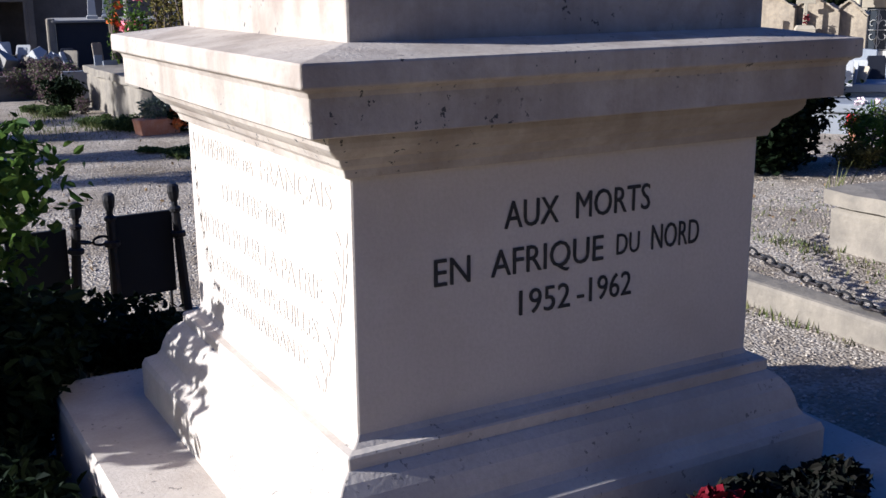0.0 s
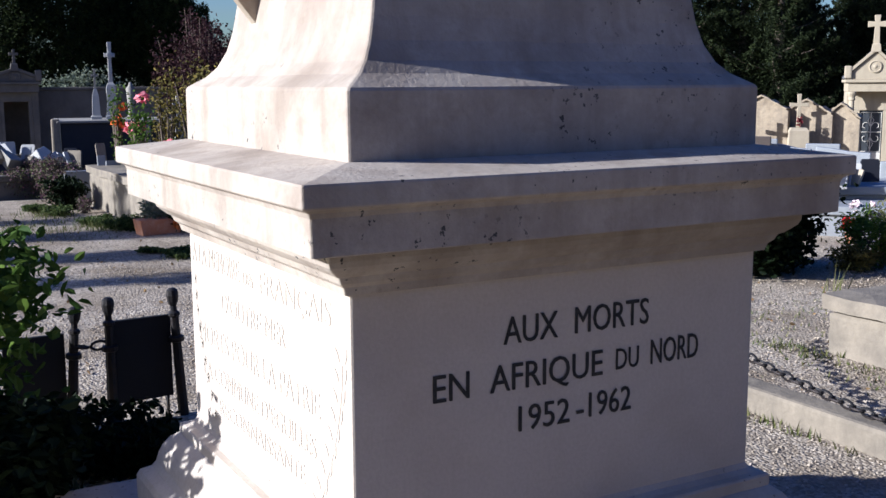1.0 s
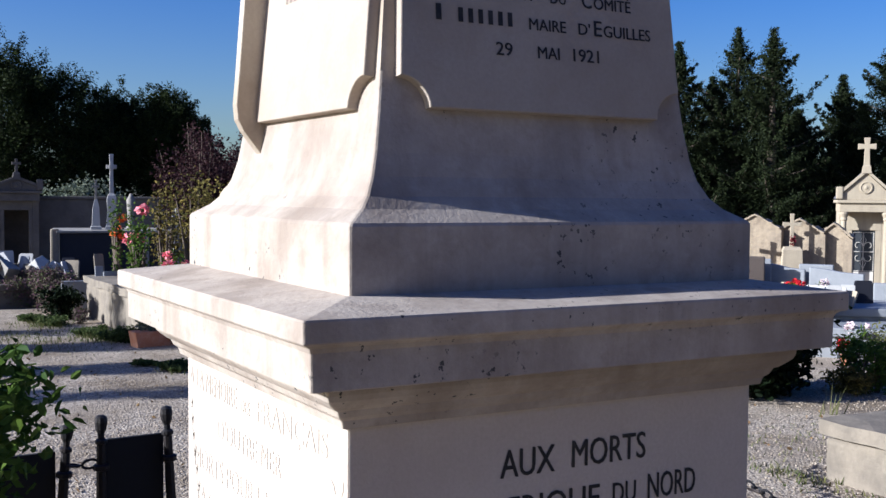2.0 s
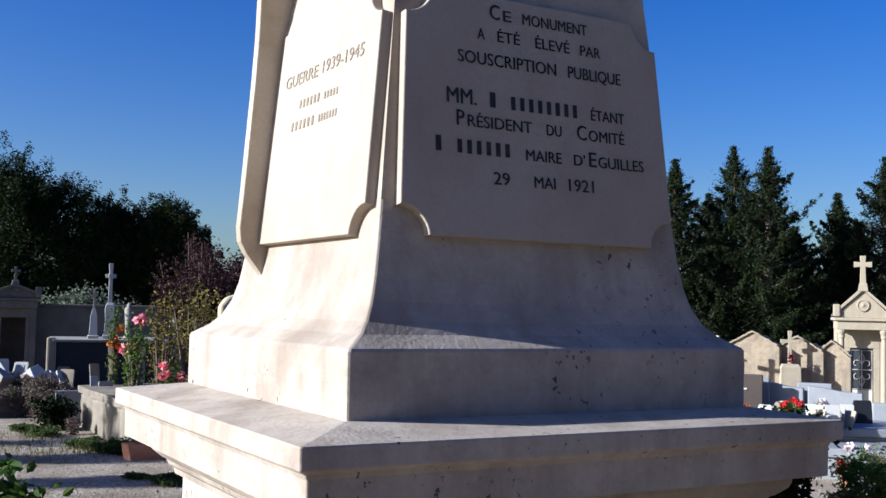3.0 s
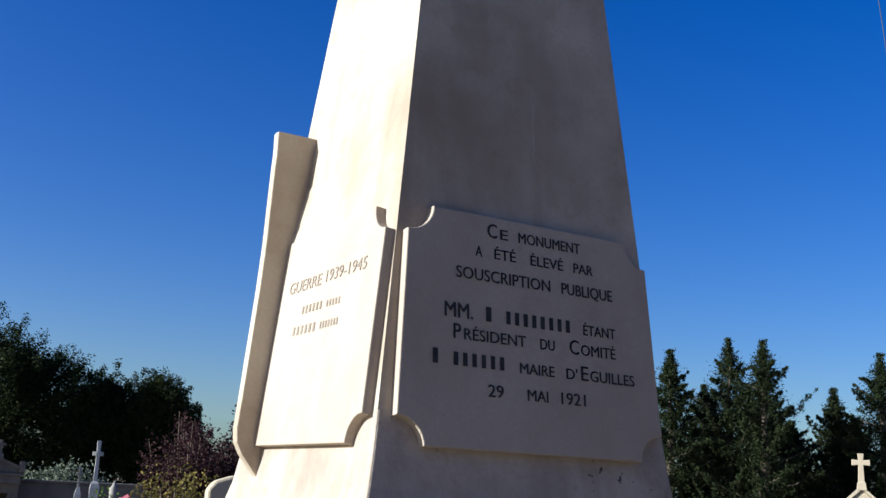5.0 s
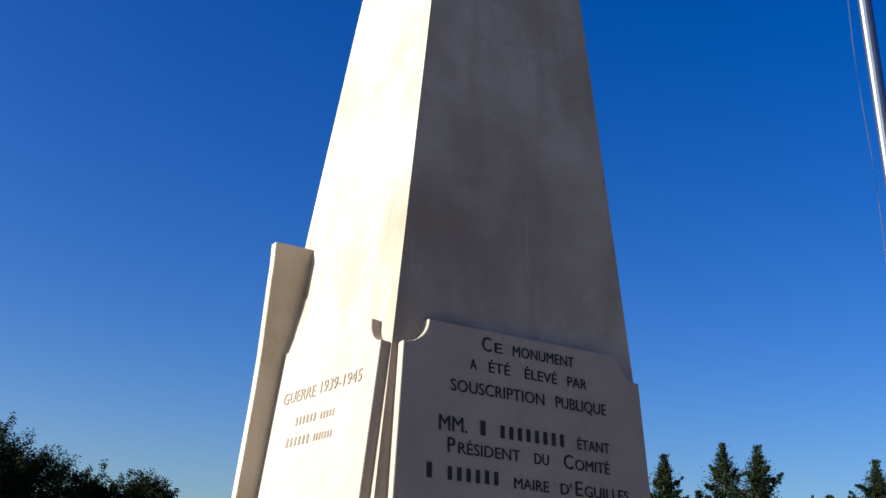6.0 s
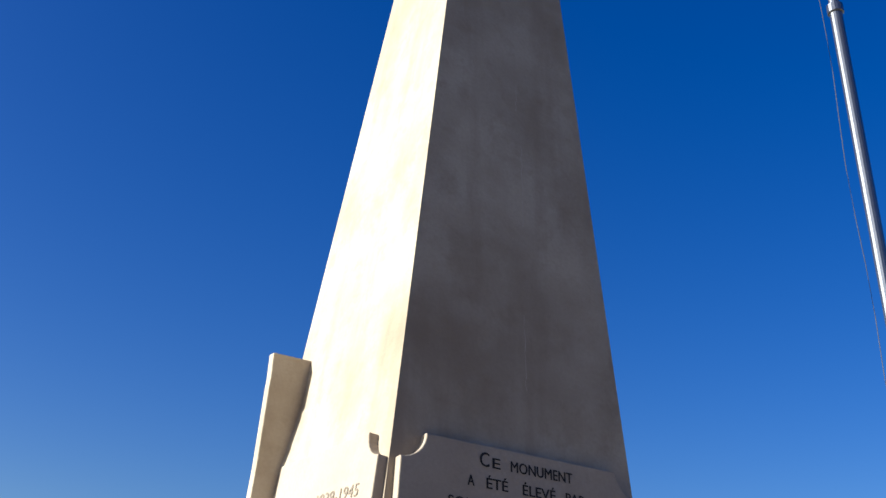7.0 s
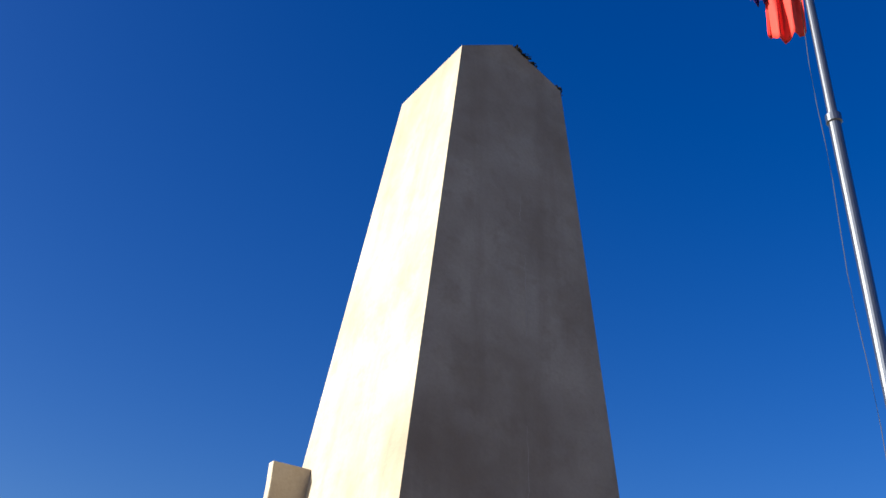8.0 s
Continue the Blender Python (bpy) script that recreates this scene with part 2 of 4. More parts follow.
def turned(profile, sides=16, bm=None, m=None):
    """A round solid of rings (radius, height)."""
    own = bmesh.new()
    rings = [[own.verts.new((r * math.cos(2 * math.pi * i / sides), r * math.sin(2 * math.pi * i / sides), z)) for i in range(sides)] for r, z in profile]
    for a, b in zip(rings, rings[1:]):
        for i in range(sides):
            own.faces.new((a[i], a[(i + 1) % sides], b[(i + 1) % sides], b[i]))
    own.faces.new(rings[0][::-1])
    own.faces.new(rings[-1])
    if m is not None:
        own.transform(m)
    return join(bm, own)


def prism(outline, depth, bm=None, m=None, bevel=0.0):
    """An outline of (x, z) given depth along y, from y = 0 to depth."""
    own = bmesh.new()
    f = own.faces.new([own.verts.new((x, 0, z)) for x, z in outline])
    out = bmesh.ops.extrude_face_region(own, geom=[f])
    bmesh.ops.translate(own, vec=(0, depth, 0), verts=[v for v in out["geom"] if isinstance(v, bmesh.types.BMVert)])
    bmesh.ops.recalc_face_normals(own, faces=own.faces)
    if bevel:
        bmesh.ops.bevel(own, geom=[e for e in own.edges if len(e.link_faces) == 2 and e.calc_face_angle(0) > 0.4], offset=bevel, segments=2, affect="EDGES", profile=0.5)
    if m is not None:
        own.transform(m)
    return join(bm, own)


def tube(points, radius, sides=6, bm=None):
    """A bent rod through points; radius: one, or one for each point."""
    own = bmesh.new()
    pts = [Vector(p) for p in points]
    rad = radius if isinstance(radius, (list, tuple)) else [radius] * len(pts)
    rings = []
    for i, p in enumerate(pts):
        d = (pts[min(i + 1, len(pts) - 1)] - pts[max(i - 1, 0)]).normalized()
        q = d.to_track_quat("Z", "Y")
        rings.append([own.verts.new(p + q @ Vector((rad[i] * math.cos(2 * math.pi * k / sides), rad[i] * math.sin(2 * math.pi * k / sides), 0))) for k in range(sides)])
    for a, b in zip(rings, rings[1:]):
        for i in range(sides):
            own.faces.new((a[i], a[(i + 1) % sides], b[(i + 1) % sides], b[i]))
    own.faces.new(rings[0][::-1])
    own.faces.new(rings[-1])
    return join(bm, own)


def foliage(centres, size, seed, aspect=0.5, droop=0.0, fold=0.25, oval=False):
    """Leaves as small folded blades, one at each centre (an n x 3 array); oval: six-cornered and curled."""
    rng = np.random.default_rng(seed)
    c = np.asarray(centres, float)
    n = len(c)
    d = rng.normal(size=(n, 3))
    d[:, 2] = d[:, 2] * 0.7 - droop
    d /= np.linalg.norm(d, axis=1)[:, None]
    u = np.cross(d, rng.normal(size=(n, 3)))
    u /= np.linalg.norm(u, axis=1)[:, None]
    w = np.cross(d, u)
    s = (size * rng.uniform(0.6, 1.35, n))[:, None]
    a, b = c - d * s / 2, c + d * s / 2
    if oval:
        rim = [(-0.5, 0.0, 0.0), (-0.22, 0.42, 0.16), (0.16, 0.40, 0.17), (0.5, 0.0, -0.12), (0.16, -0.40, 0.17), (-0.22, -0.42, 0.16)]
        verts = np.stack([c + d * s * p + u * s * aspect * q * 1.1 + w * s * fold * r * 2.2 for p, q, r in rim], 1).reshape(-1, 3)
        return verts.tolist(), [], [f for i in range(n) for f in ((6 * i, 6 * i + 1, 6 * i + 2, 6 * i + 3), (6 * i, 6 * i + 3, 6 * i + 4, 6 * i + 5))]
    mid = c + w * s * fold * 0.5
    p = mid + u * s * aspect / 2
    q = mid - u * s * aspect / 2
    verts = np.stack([a, p, b, q], 1).reshape(-1, 3)
    faces = [(4 * i, 4 * i + 1, 4 * i + 2, 4 * i + 3) for i in range(n)]
    return verts.tolist(), [], faces


def cloud(rng, centre, radii, n, hollow=0.35):
    """n places in an uneven ball, denser towards its rim."""
    d = rng.normal(size=(n, 3))
    d /= np.linalg.norm(d, axis=1)[:, None]
    r = (hollow + (1 - hollow) * rng.uniform(0, 1, n)) ** 0.6
    bumps = 1 + 0.18 * np.sin(d[:, 0] * 7 + centre[0] * 3) * np.cos(d[:, 2] * 6 + centre[1]) + 0.12 * np.sin(d[:, 1] * 11)
    return np.asarray(centre) + d * (r * bumps)[:, None] * np.asarray(radii)


FONT_CAP = None


def glyphs(text):
    cu = bpy.data.curves.new("lettering", "FONT")
    cu.body, cu.extrude, cu.resolution_u = text, 0.0, 3
    tmp = new("lettering_source", cu)
    bpy.context.view_layer.update()
    me = bpy.data.meshes.new_from_object(tmp.evaluated_get(bpy.context.evaluated_depsgraph_get()))
    bpy.data.objects.remove(tmp)
    bpy.data.curves.remove(cu)
    co = np.empty(len(me.vertices) * 3)
    me.vertices.foreach_get("co", co)
    return me, co.reshape(-1, 3)


def lettering(text, x0, x1, z, cap, parent, m, material, bold=0.016):
    """A word cut into a face, one part for each letter: from x0 to x1 along the face, its foot at height z; m takes (x, up, out) to the world."""
    global FONT_CAP
    if FONT_CAP is None:
        me, co = glyphs("H")
        FONT_CAP = np.ptp(co[:, 1])
        bpy.data.meshes.remove(me)
    me, co = glyphs(text)
    k, left = (x1 - x0) / np.ptp(co[:, 0]), co[:, 0].min()
    faces = [tuple(p.vertices) for p in me.polygons]
    bpy.data.meshes.remove(me)
    spans = []                                  # faces that overlap along the line make one letter
    for f in sorted(faces, key=lambda f: co[list(f), 0].min()):
        lo, hi = co[list(f), 0].min(), co[list(f), 0].max()
        if spans and lo < spans[-1][0] - 0.004:
            spans[-1][0] = max(spans[-1][0], hi)
            spans[-1][1].append(f)
        else:
            spans.append([hi, [f]])
    for _, group in spans:
        used = sorted({i for f in group for i in f})
        at = {i: j for j, i in enumerate(used)}
        me = bpy.data.meshes.new("letter")
        verts, shapes = [], []
        for j, (dx, dz) in enumerate(((-1, 0.5), (1, -0.5))[:2 if bold else 1]):
            verts += [m @ Vector((x0 + (co[i, 0] - left) * k + dx * bold * cap, z + (co[i, 1] / FONT_CAP + dz * bold) * cap, 0.0003 * j)) for i in used]
            shapes += [tuple(at[i] + j * len(used) for i in f) for f in group]
        me.from_pydata(verts, [], shapes)
        me.materials.append(material)
        ob = new("letter", me)
        ob.parent = parent


def bar(x0, x1, z, cap, parent, m, material, n=1):
    """n plain upright bars in place of a word."""
    step = (x1 - x0) / n
    for k in range(n):
        a, b = x0 + k * step + step * 0.22, x0 + (k + 1) * step - step * 0.30
        own = bmesh.new()
        own.faces.new([own.verts.new(m @ Vector(p)) for p in ((a, z, 0), (b, z, 0), (b, z + cap, 0), (a, z + cap, 0))])
        part("plain_bar", own, material, parent)


SURVEY = (-1.46, -2.53, 1.64)


def spot(b, d):
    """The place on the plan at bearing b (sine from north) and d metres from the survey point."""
    return SURVEY[0] + b * d, SURVEY[1] + math.sqrt(1 - b * b) * d


def height_of_ground(x, y):
    r = math.hypot(x, y)
    k = min(1, max(0, (r - 11) / 13))
    return -0.75 * k * k * (3 - 2 * k) + 0.012 * noise.noise((x * 0.8, y * 0.8, 0)) * min(1, max(0, (r - 2) / 2))


# ---- ground ----
def ground_sheet():
    xs = sorted({round(v, 3) for v in [-3000, -800, -200, -80, -40] + [i * 1.0 for i in range(-30, 45)] + [60, 100, 200, 800, 3000]})
    verts, faces = [], []
    for y in xs:
        for x in xs:
            verts.append((x, y, height_of_ground(x, y)))
    n = len(xs)
    for j in range(n - 1):
        for i in range(n - 1):
            faces.append((j * n + i, j * n + i + 1, (j + 1) * n + i + 1, (j + 1) * n + i))
    return verts, [], faces


lone("ground", ground_sheet(), GRAVEL, "pale grey gravel ground with dry earth patches", "ground", kind="structure", smooth=True)


# ---- the memorial ----
memorial = thing("war_memorial", "tall pale limestone war memorial obelisk with engraved faces", "monument")
part("step", tiers([(0.935, -0.05), (0.94, 0.0), (0.94, 0.25), (0.93, 0.262)], rounded=0.01), BASE_STONE, memorial, "worn stone step")
part("base_moulding", tiers([(0.700, 0.262), (0.700, 0.362), (0.692, 0.380), (0.662, 0.397), (0.651, 0.415), (0.645, 0.44), (0.634, 0.468), (0.616, 0.493), (0.596, 0.508), (0.592, 0.510),
                             (0.592, 0.536), (0.588, 0.540), (0.570, 0.543), (0.556, 0.552), (0.5495, 0.565)], rounded=0.004), BASE_STONE, memorial)
part("die", tiers([(0.55, 0.565), (0.55, 1.112)], rounded=0.006), DIE_STONE, memorial, "smooth limestone block with black inscription")
part("cornice", tiers([(0.551, 1.112), (0.568, 1.114), (0.573, 1.131), (0.583, 1.140), (0.590, 1.155), (0.599, 1.159), (0.612, 1.170), (0.622, 1.180), (0.627, 1.192), (0.628, 1.2105), (0.632, 1.2125), (0.682, 1.2130),
                       (0.686, 1.2145), (0.687, 1.286), (0.691, 1.296), (0.700, 1.3025), (0.709, 1.305), (0.711, 1.308), (0.711, 1.347), (0.709, 1.3505), (0.548, 1.374)], rounded=0.004), LIME_WORN, memorial, "projecting moulded cornice slab with dark lichen")
part("shaft_block", tiers([(0.546, 1.372), (0.546, 1.512), (0.542, 1.519), (0.50, 1.546), (0.475, 1.573), (0.454, 1.615), (0.440, 1.665), (0.428, 1.74), (0.416, 1.84)], rounded=0.006), LIME_WORN, memorial, "flared shaft foot")


def wide(z):
    return 0.416 - 0.0968 * (z - 1.84)


def shaft():
    bm = bmesh.new()
    lv = [1.84, 2.3, 2.9, 3.5, 4.045]
    rings = [[bm.verts.new((sx * wide(z), sy * wide(z), z)) for sx, sy in ((-1, -1), (1, -1), (1, 1), (-1, 1))] for z in lv]
    for a, b in zip(rings, rings[1:]):
        for i in range(4):
            bm.faces.new((a[i], a[(i + 1) % 4], b[(i + 1) % 4], b[i]))
    w = wide(4.045)
    t = rings[-1]
    rf, rb = bm.verts.new((-0.005, -w + 0.004, 4.148)), bm.verts.new((-0.005, w - 0.004, 4.148))
    bm.faces.new((t[0], t[1], rf))
    bm.faces.new((t[2], t[3], rb))
    bm.faces.new((t[1], t[2], rb, rf))
    bm.faces.new((t[3], t[0], rf, rb))
    bm.faces.new(rings[0][::-1])
    bmesh.ops.bevel(bm, geom=[e for e in bm.edges if len(e.link_faces) == 2 and e.calc_face_angle(0) > 0.25], offset=0.005, segments=2, affect="EDGES", profile=0.5)
    return bm


part("shaft", shaft(), LIME, memorial, "tapering limestone shaft with gabled top")
SLAB_EDGE = [(-0.28, 1.60), (-0.40, 1.64), (-0.436, 1.68), (-0.456, 1.705), (-0.484, 1.74), (-0.500, 1.77), (-0.504, 1.81), (-0.497, 1.887), (-0.490, 1.98), (-0.482, 2.085), (-0.4735, 2.20), (-0.466, 2.33), (-0.460, 2.55), (-0.4575, 2.60), (-0.458, 2.670)]
part("back_slab", prism(SLAB_EDGE + [(-x, z) for x, z in SLAB_EDGE[::-1]], 0.035, m=Matrix.Translation((0, 0.255, 0)), bevel=0.003), LIME, memorial, "upright limestone slab behind the shaft")

PROUD = 0.027
TILT = math.degrees(math.atan(0.0968))
Z_MID = 2.05
# panel frames: x along the face, up the face, out of it
FRONT_M = Matrix.Translation((0, -wide(Z_MID), Z_MID)) @ Euler((radians(90 - TILT), 0, 0)).to_matrix().to_4x4()
LEFT_M = Euler((0, 0, radians(-90))).to_matrix().to_4x4() @ FRONT_M


def notched(w0, w1, z0, z1, r):
    """A tall tablet's outline with hollow corners; w0, w1: half widths at foot and top."""
    pts = []
    for cx, cz, a0 in ((w0, z0, 180), (w1, z1, 270), (-w1, z1, 0), (-w0, z0, 90)):
        for k in range(9):
            a = radians(a0 - k * 90 / 8)
            pts.append((cx + r * math.cos(a), cz + r * 0.95 * math.sin(a)))
    return pts


def tablet(shift, w0, w1):
    own = bmesh.new()
    f = own.faces.new([own.verts.new((x + shift, z, -0.02)) for x, z in notched(w0, w1, -0.29, 0.288, 0.07)])
    top = bmesh.ops.extrude_face_region(own, geom=[f])
    bmesh.ops.translate(own, vec=(0, 0, 0.02 + PROUD), verts=[v for v in top["geom"] if isinstance(v, bmesh.types.BMVert)])
    bmesh.ops.recalc_face_normals(own, faces=own.faces)
    bmesh.ops.bevel(own, geom=[e for e in own.edges if len(e.link_faces) == 2 and e.calc_face_angle(0) > 1.0 and all(v.co.z > 0 for v in e.verts)], offset=0.003, segments=2, affect="EDGES", profile=0.5)
    return own


for tm, shift, w0, w1 in ((FRONT_M, 0.005, 0.387, 0.3625), (LEFT_M, 0.0, 0.392, 0.368)):
    bm = tablet(shift, w0, w1)
    bm.transform(tm)
    part("tablet", bm, PANEL, memorial, "raised inscription tablet with hollow corners")

# added wedge between the back slab, the shaft and the tablet's top, fills their dark gap
fillet = bmesh.new()
f = [fillet.verts.new((-wide(z) - out * k + 0.003 * (1 - k), y, z)) for y, k in ((0.08, 0.0), (0.262, 1.0)) for z, out in ((2.31, -0.02), (2.33, PROUD + 0.001), (2.40, 0.017), (2.50, 0.006), (2.58, -0.02))]
for k in range(5):
    fillet.faces.new((f[k], f[(k + 1) % 5], f[5 + (k + 1) % 5], f[5 + k]))
fillet.faces.new(f[:5])
fillet.faces.new(f[5:])
part("mortar_fillet", fillet, LIME, memorial)

UP = Matrix(((1, 0, 0, 0), (0, 0, -1, -0.5515), (0, 1, 0, 0), (0, 0, 0, 1)))          # x, up, out on the die's front
SIDE = Matrix(((0, 0, -1, -0.5515), (-1, 0, 0, 0), (0, 1, 0, 0), (0, 0, 0, 1)))        # the same on its sunlit side
for text, x0, x1, z, cap in (("AUX", -0.188, -0.045, 0.965, 0.060), ("MORTS", 0.003, 0.215, 0.967, 0.060), ("EN", -0.363, -0.275, 0.860, 0.059), ("AFRIQUE", -0.222, 0.082, 0.861, 0.059),
                             ("DU", 0.121, 0.188, 0.867, 0.049), ("NORD", 0.225, 0.372, 0.866, 0.059), ("1952", -0.148, -0.010, 0.763, 0.057), ("-", 0.010, 0.030, 0.765, 0.053), ("1962", 0.045, 0.167, 0.766, 0.057)):
    lettering(text, x0, x1, z, cap, memorial, UP, PAINT)
for text, x0, x1, z, cap in (("A LA MEMOIRE", -0.525, -0.12, 1.03, 0.055), ("DES", -0.09, -0.02, 1.03, 0.035), ("FRANÇAIS", 0.03, 0.456, 1.028, 0.055), ("D'OUTRE MER", -0.27, 0.19, 0.925, 0.053),
                             ("MORTS POUR LA PATRIE", -0.48, 0.387, 0.81, 0.058), ("LA COMMUNE D'EGUILLES", -0.455, 0.36, 0.712, 0.05), ("RECONNAISSANTE", -0.32, 0.29, 0.632, 0.045)):
    lettering(text, x0, x1, z, cap, memorial, SIDE, FADED, bold=0.0)


def palm(side):
    own = bmesh.new()
    for k in range(9):
        t = k / 8
        x, z = side * (0.37 + 0.14 * math.sin(t * 1.5)), 0.60 + 0.36 * t
        for s in (-1, 1):
            a = radians(90 - side * (s * 28 - 12))
            d, c = Vector((math.cos(a), math.sin(a), 0)), Vector((x + s * 0.012, z, 0))
            u = Vector((-d.y, d.x, 0))
            own.faces.new([own.verts.new(SIDE @ p) for p in (c, c + d * 0.022 + u * 0.005, c + d * 0.045, c + d * 0.022 - u * 0.005)])
    for k in range(14):
        t, t2 = k / 14, (k + 1) / 14
        p = [(side * (0.37 + 0.14 * math.sin(v * 1.5)), 0.60 + 0.36 * v) for v in (t, t2)]
        own.faces.new([own.verts.new(SIDE @ Vector((x + e, z, 0))) for (x, z), e in ((p[0], -0.0015), (p[0], 0.0015), (p[1], 0.0015), (p[1], -0.0015))])
    return own


for side in (-1, 1):
    part("palm_branch", palm(side), FADED, memorial, "engraved palm branch")

FT = FRONT_M @ Matrix.Translation((0, 0, PROUD + 0.0015))
LT = LEFT_M @ Matrix.Translation((0, 0, PROUD + 0.0015))
for text, x0, x1, z, cap in (("C", -0.135, -0.108, 2.281, 0.036), ("E", -0.098, -0.075, 2.281, 0.026), ("MONUMENT", -0.043, 0.149, 2.281, 0.027),
                             ("A", -0.171, -0.152, 2.228, 0.026), ("ÉTÉ", -0.116, -0.053, 2.228, 0.026), ("ÉLEVÉ", -0.008, 0.093, 2.228, 0.026), ("PAR", 0.126, 0.188, 2.228, 0.026),
                             ("SOUSCRIPTION", -0.226, 0.050, 2.167, 0.029), ("PUBLIQUE", 0.086, 0.248, 2.167, 0.029), ("ÉTANT", 0.150, 0.253, 2.068, 0.026),
                             ("P", -0.234, -0.214, 2.017, 0.036), ("RÉSIDENT", -0.205, -0.028, 2.017, 0.027), ("DU", 0.015, 0.058, 2.017, 0.026), ("C", 0.105, 0.133, 2.015, 0.036), ("OMITÉ", 0.140, 0.250, 2.015, 0.027),
                             ("MAIRE", -0.047, 0.055, 1.951, 0.026), ("D'", 0.092, 0.125, 1.951, 0.026), ("E", 0.138, 0.160, 1.951, 0.036), ("GUILLES", 0.166, 0.308, 1.951, 0.027),
                             ("29", -0.139, -0.096, 1.887, 0.029), ("MAI", -0.026, 0.034, 1.887, 0.027), ("1921", 0.074, 0.148, 1.887, 0.029), ("MM.", -0.258, -0.180, 2.068, 0.036)):
    lettering(text, x0, x1, (z - Z_MID) * 1.0047, cap, memorial, FT, PAINT, 0.022)
for x0, x1, z, cap, n in ((-0.150, -0.118, 2.068, 0.036, 1), (-0.090, 0.115, 2.068, 0.032, 8), (-0.297, -0.268, 1.953, 0.036, 1), (-0.240, -0.085, 1.953, 0.032, 6)):
    bar(x0, x1, (z - Z_MID) * 1.0047, cap, memorial, FT, PAINT, n)
for text, x0, x1, z, cap in (("GUERRE", -0.185, 0.030, 2.176, 0.032), ("1939-1945", 0.060, 0.298, 2.179, 0.032)):
    lettering(text, x0, x1, (z - Z_MID) * 1.0047, cap, memorial, LT, ENGRAVED, bold=0.004)
for x0, x1, z, cap, n in ((-0.075, 0.065, 2.108, 0.022, 6), (0.085, 0.175, 2.109, 0.018, 5), (-0.116, 0.045, 2.052, 0.024, 6), (0.065, 0.182, 2.054, 0.019, 7)):
    bar(x0, x1, (z - Z_MID) * 1.0047, cap, memorial, LT, ENGRAVED, n)


def seam(x, z0, z1, width, seed):
    """A hairline crack running up the shaft's front."""
    rg = random.Random(seed)
    own, last = bmesh.new(), None
    for k in range(13):
        z = z0 + (z1 - z0) * k / 12
        cx, w = x + rg.uniform(-0.003, 0.003), width * (0.4 + 0.6 * rg.random())
        row = [own.verts.new((cx + sx * w, -wide(z) - 0.0012, z)) for sx in (-1, 1)]
        if last:
            own.faces.new((*last, *row[::-1]))
        last = row
    return own


for x, z0, z1, w, sd in ((0.035, 3.02, 3.30, 0.0016, 1), (0.03, 2.52, 2.74, 0.001, 2), (0.02, 3.42, 3.52, 0.001, 3)):
    part("crack", seam(x, z0, z1, w, sd), FADED, memorial, "fine weathered crack")


def crust(points, seed, n):
    rg = np.random.default_rng(seed)
    return foliage(np.concatenate([cloud(rg, p, (0.022, 0.010, 0.012), n, 0.1) for p in points]), 0.012, seed, 0.8)


part("moss", crust([(0.02, -0.195, 4.142), (0.055, -0.195, 4.125), (0.09, -0.195, 4.106), (0.195, -0.195, 4.052), (0.20, -0.19, 4.038)], 6, 60), leafy("dark_dry_moss", (0.03, 0.032, 0.02), (0.06, 0.055, 0.035), through_light=0), memorial, "dark moss crust")


# ---- enclosure of the memorial ----
lone("kerb", box(2.20, 2.35, -5.0, 4.5, -0.05, 0.12, 0.02), OLD_STONE, "pale concrete kerb beside the gravel", "kerb", kind="structure")
LINK = None


def chain_link(parent, m):
    global LINK
    if LINK is None:
        own = bmesh.new()
        for k in range(14):
            a = 2 * math.pi * k / 14
            c = Vector((0.034 * math.cos(a), 0.019 * math.sin(a), 0))
            out = Vector((math.cos(a), math.sin(a), 0))
            for j in range(6):
                b = 2 * math.pi * j / 6
                own.verts.new(c + (out * math.cos(b) + Vector((0, 0, 1)) * math.sin(b)) * 0.0065)
        own.verts.ensure_lookup_table()
        for k in range(14):
            for j in range(6):
                own.faces.new([own.verts[i] for i in (k * 6 + j, ((k + 1) % 14) * 6 + j, ((k + 1) % 14) * 6 + (j + 1) % 6, k * 6 + (j + 1) % 6)])
        bmesh.ops.recalc_face_normals(own, faces=own.faces)
        LINK = bpy.data.meshes.new("link")
        own.to_mesh(LINK)
        own.free()
        LINK.materials.append(IRON)
    ob = new("link", LINK)
    ob.parent = parent
    ob.matrix_local = m


def chain(p0, p1, sag, label):
    a, b = Vector(p0), Vector(p1)
    e = thing("chain", label, "chain", *a)
    n = max(2, int((b - a).length * 1.02 / 0.056))
    at = lambda t: a.lerp(b, t) - Vector((0, 0, sag * 4 * t * (1 - t)))
    for i in range(n):
        c, d = at((i + 0.5) / n), (at((i + 1) / n) - at(i / n)).normalized()
        chain_link(e, Matrix.Translation(c - a) @ d.to_track_quat("X", "Z").to_matrix().to_4x4() @ pose(0, 0, 0, 90 * (i % 2)))


def iron_post(x, y, h, lean=0.0):
    e = thing("iron_post", "short black wrought iron fence post with a knob", "post", x, y, -0.03, group="posts of the memorial fence")
    e.matrix_world = pose(x, y, -0.03, 0, lean, 0)
    part("shaft", tube([(0, 0, 0), (0, 0, h * 0.8)], [0.026, 0.020], 8), IRON, e)
    part("finial", turned([(0.019, h * 0.79), (0.027, h * 0.80), (0.027, h * 0.82), (0.015, h * 0.835), (0.015, h * 0.87), (0.024, h * 0.90), (0.029, h * 0.95), (0.026, h * 0.985), (0.014, h * 1.0), (0.004, h * 1.003)], 10), IRON, e)
    part("ring", turned([(0.026, h * 0.60), (0.036, h * 0.61), (0.036, h * 0.64), (0.026, h * 0.65)], 10), IRON, e)


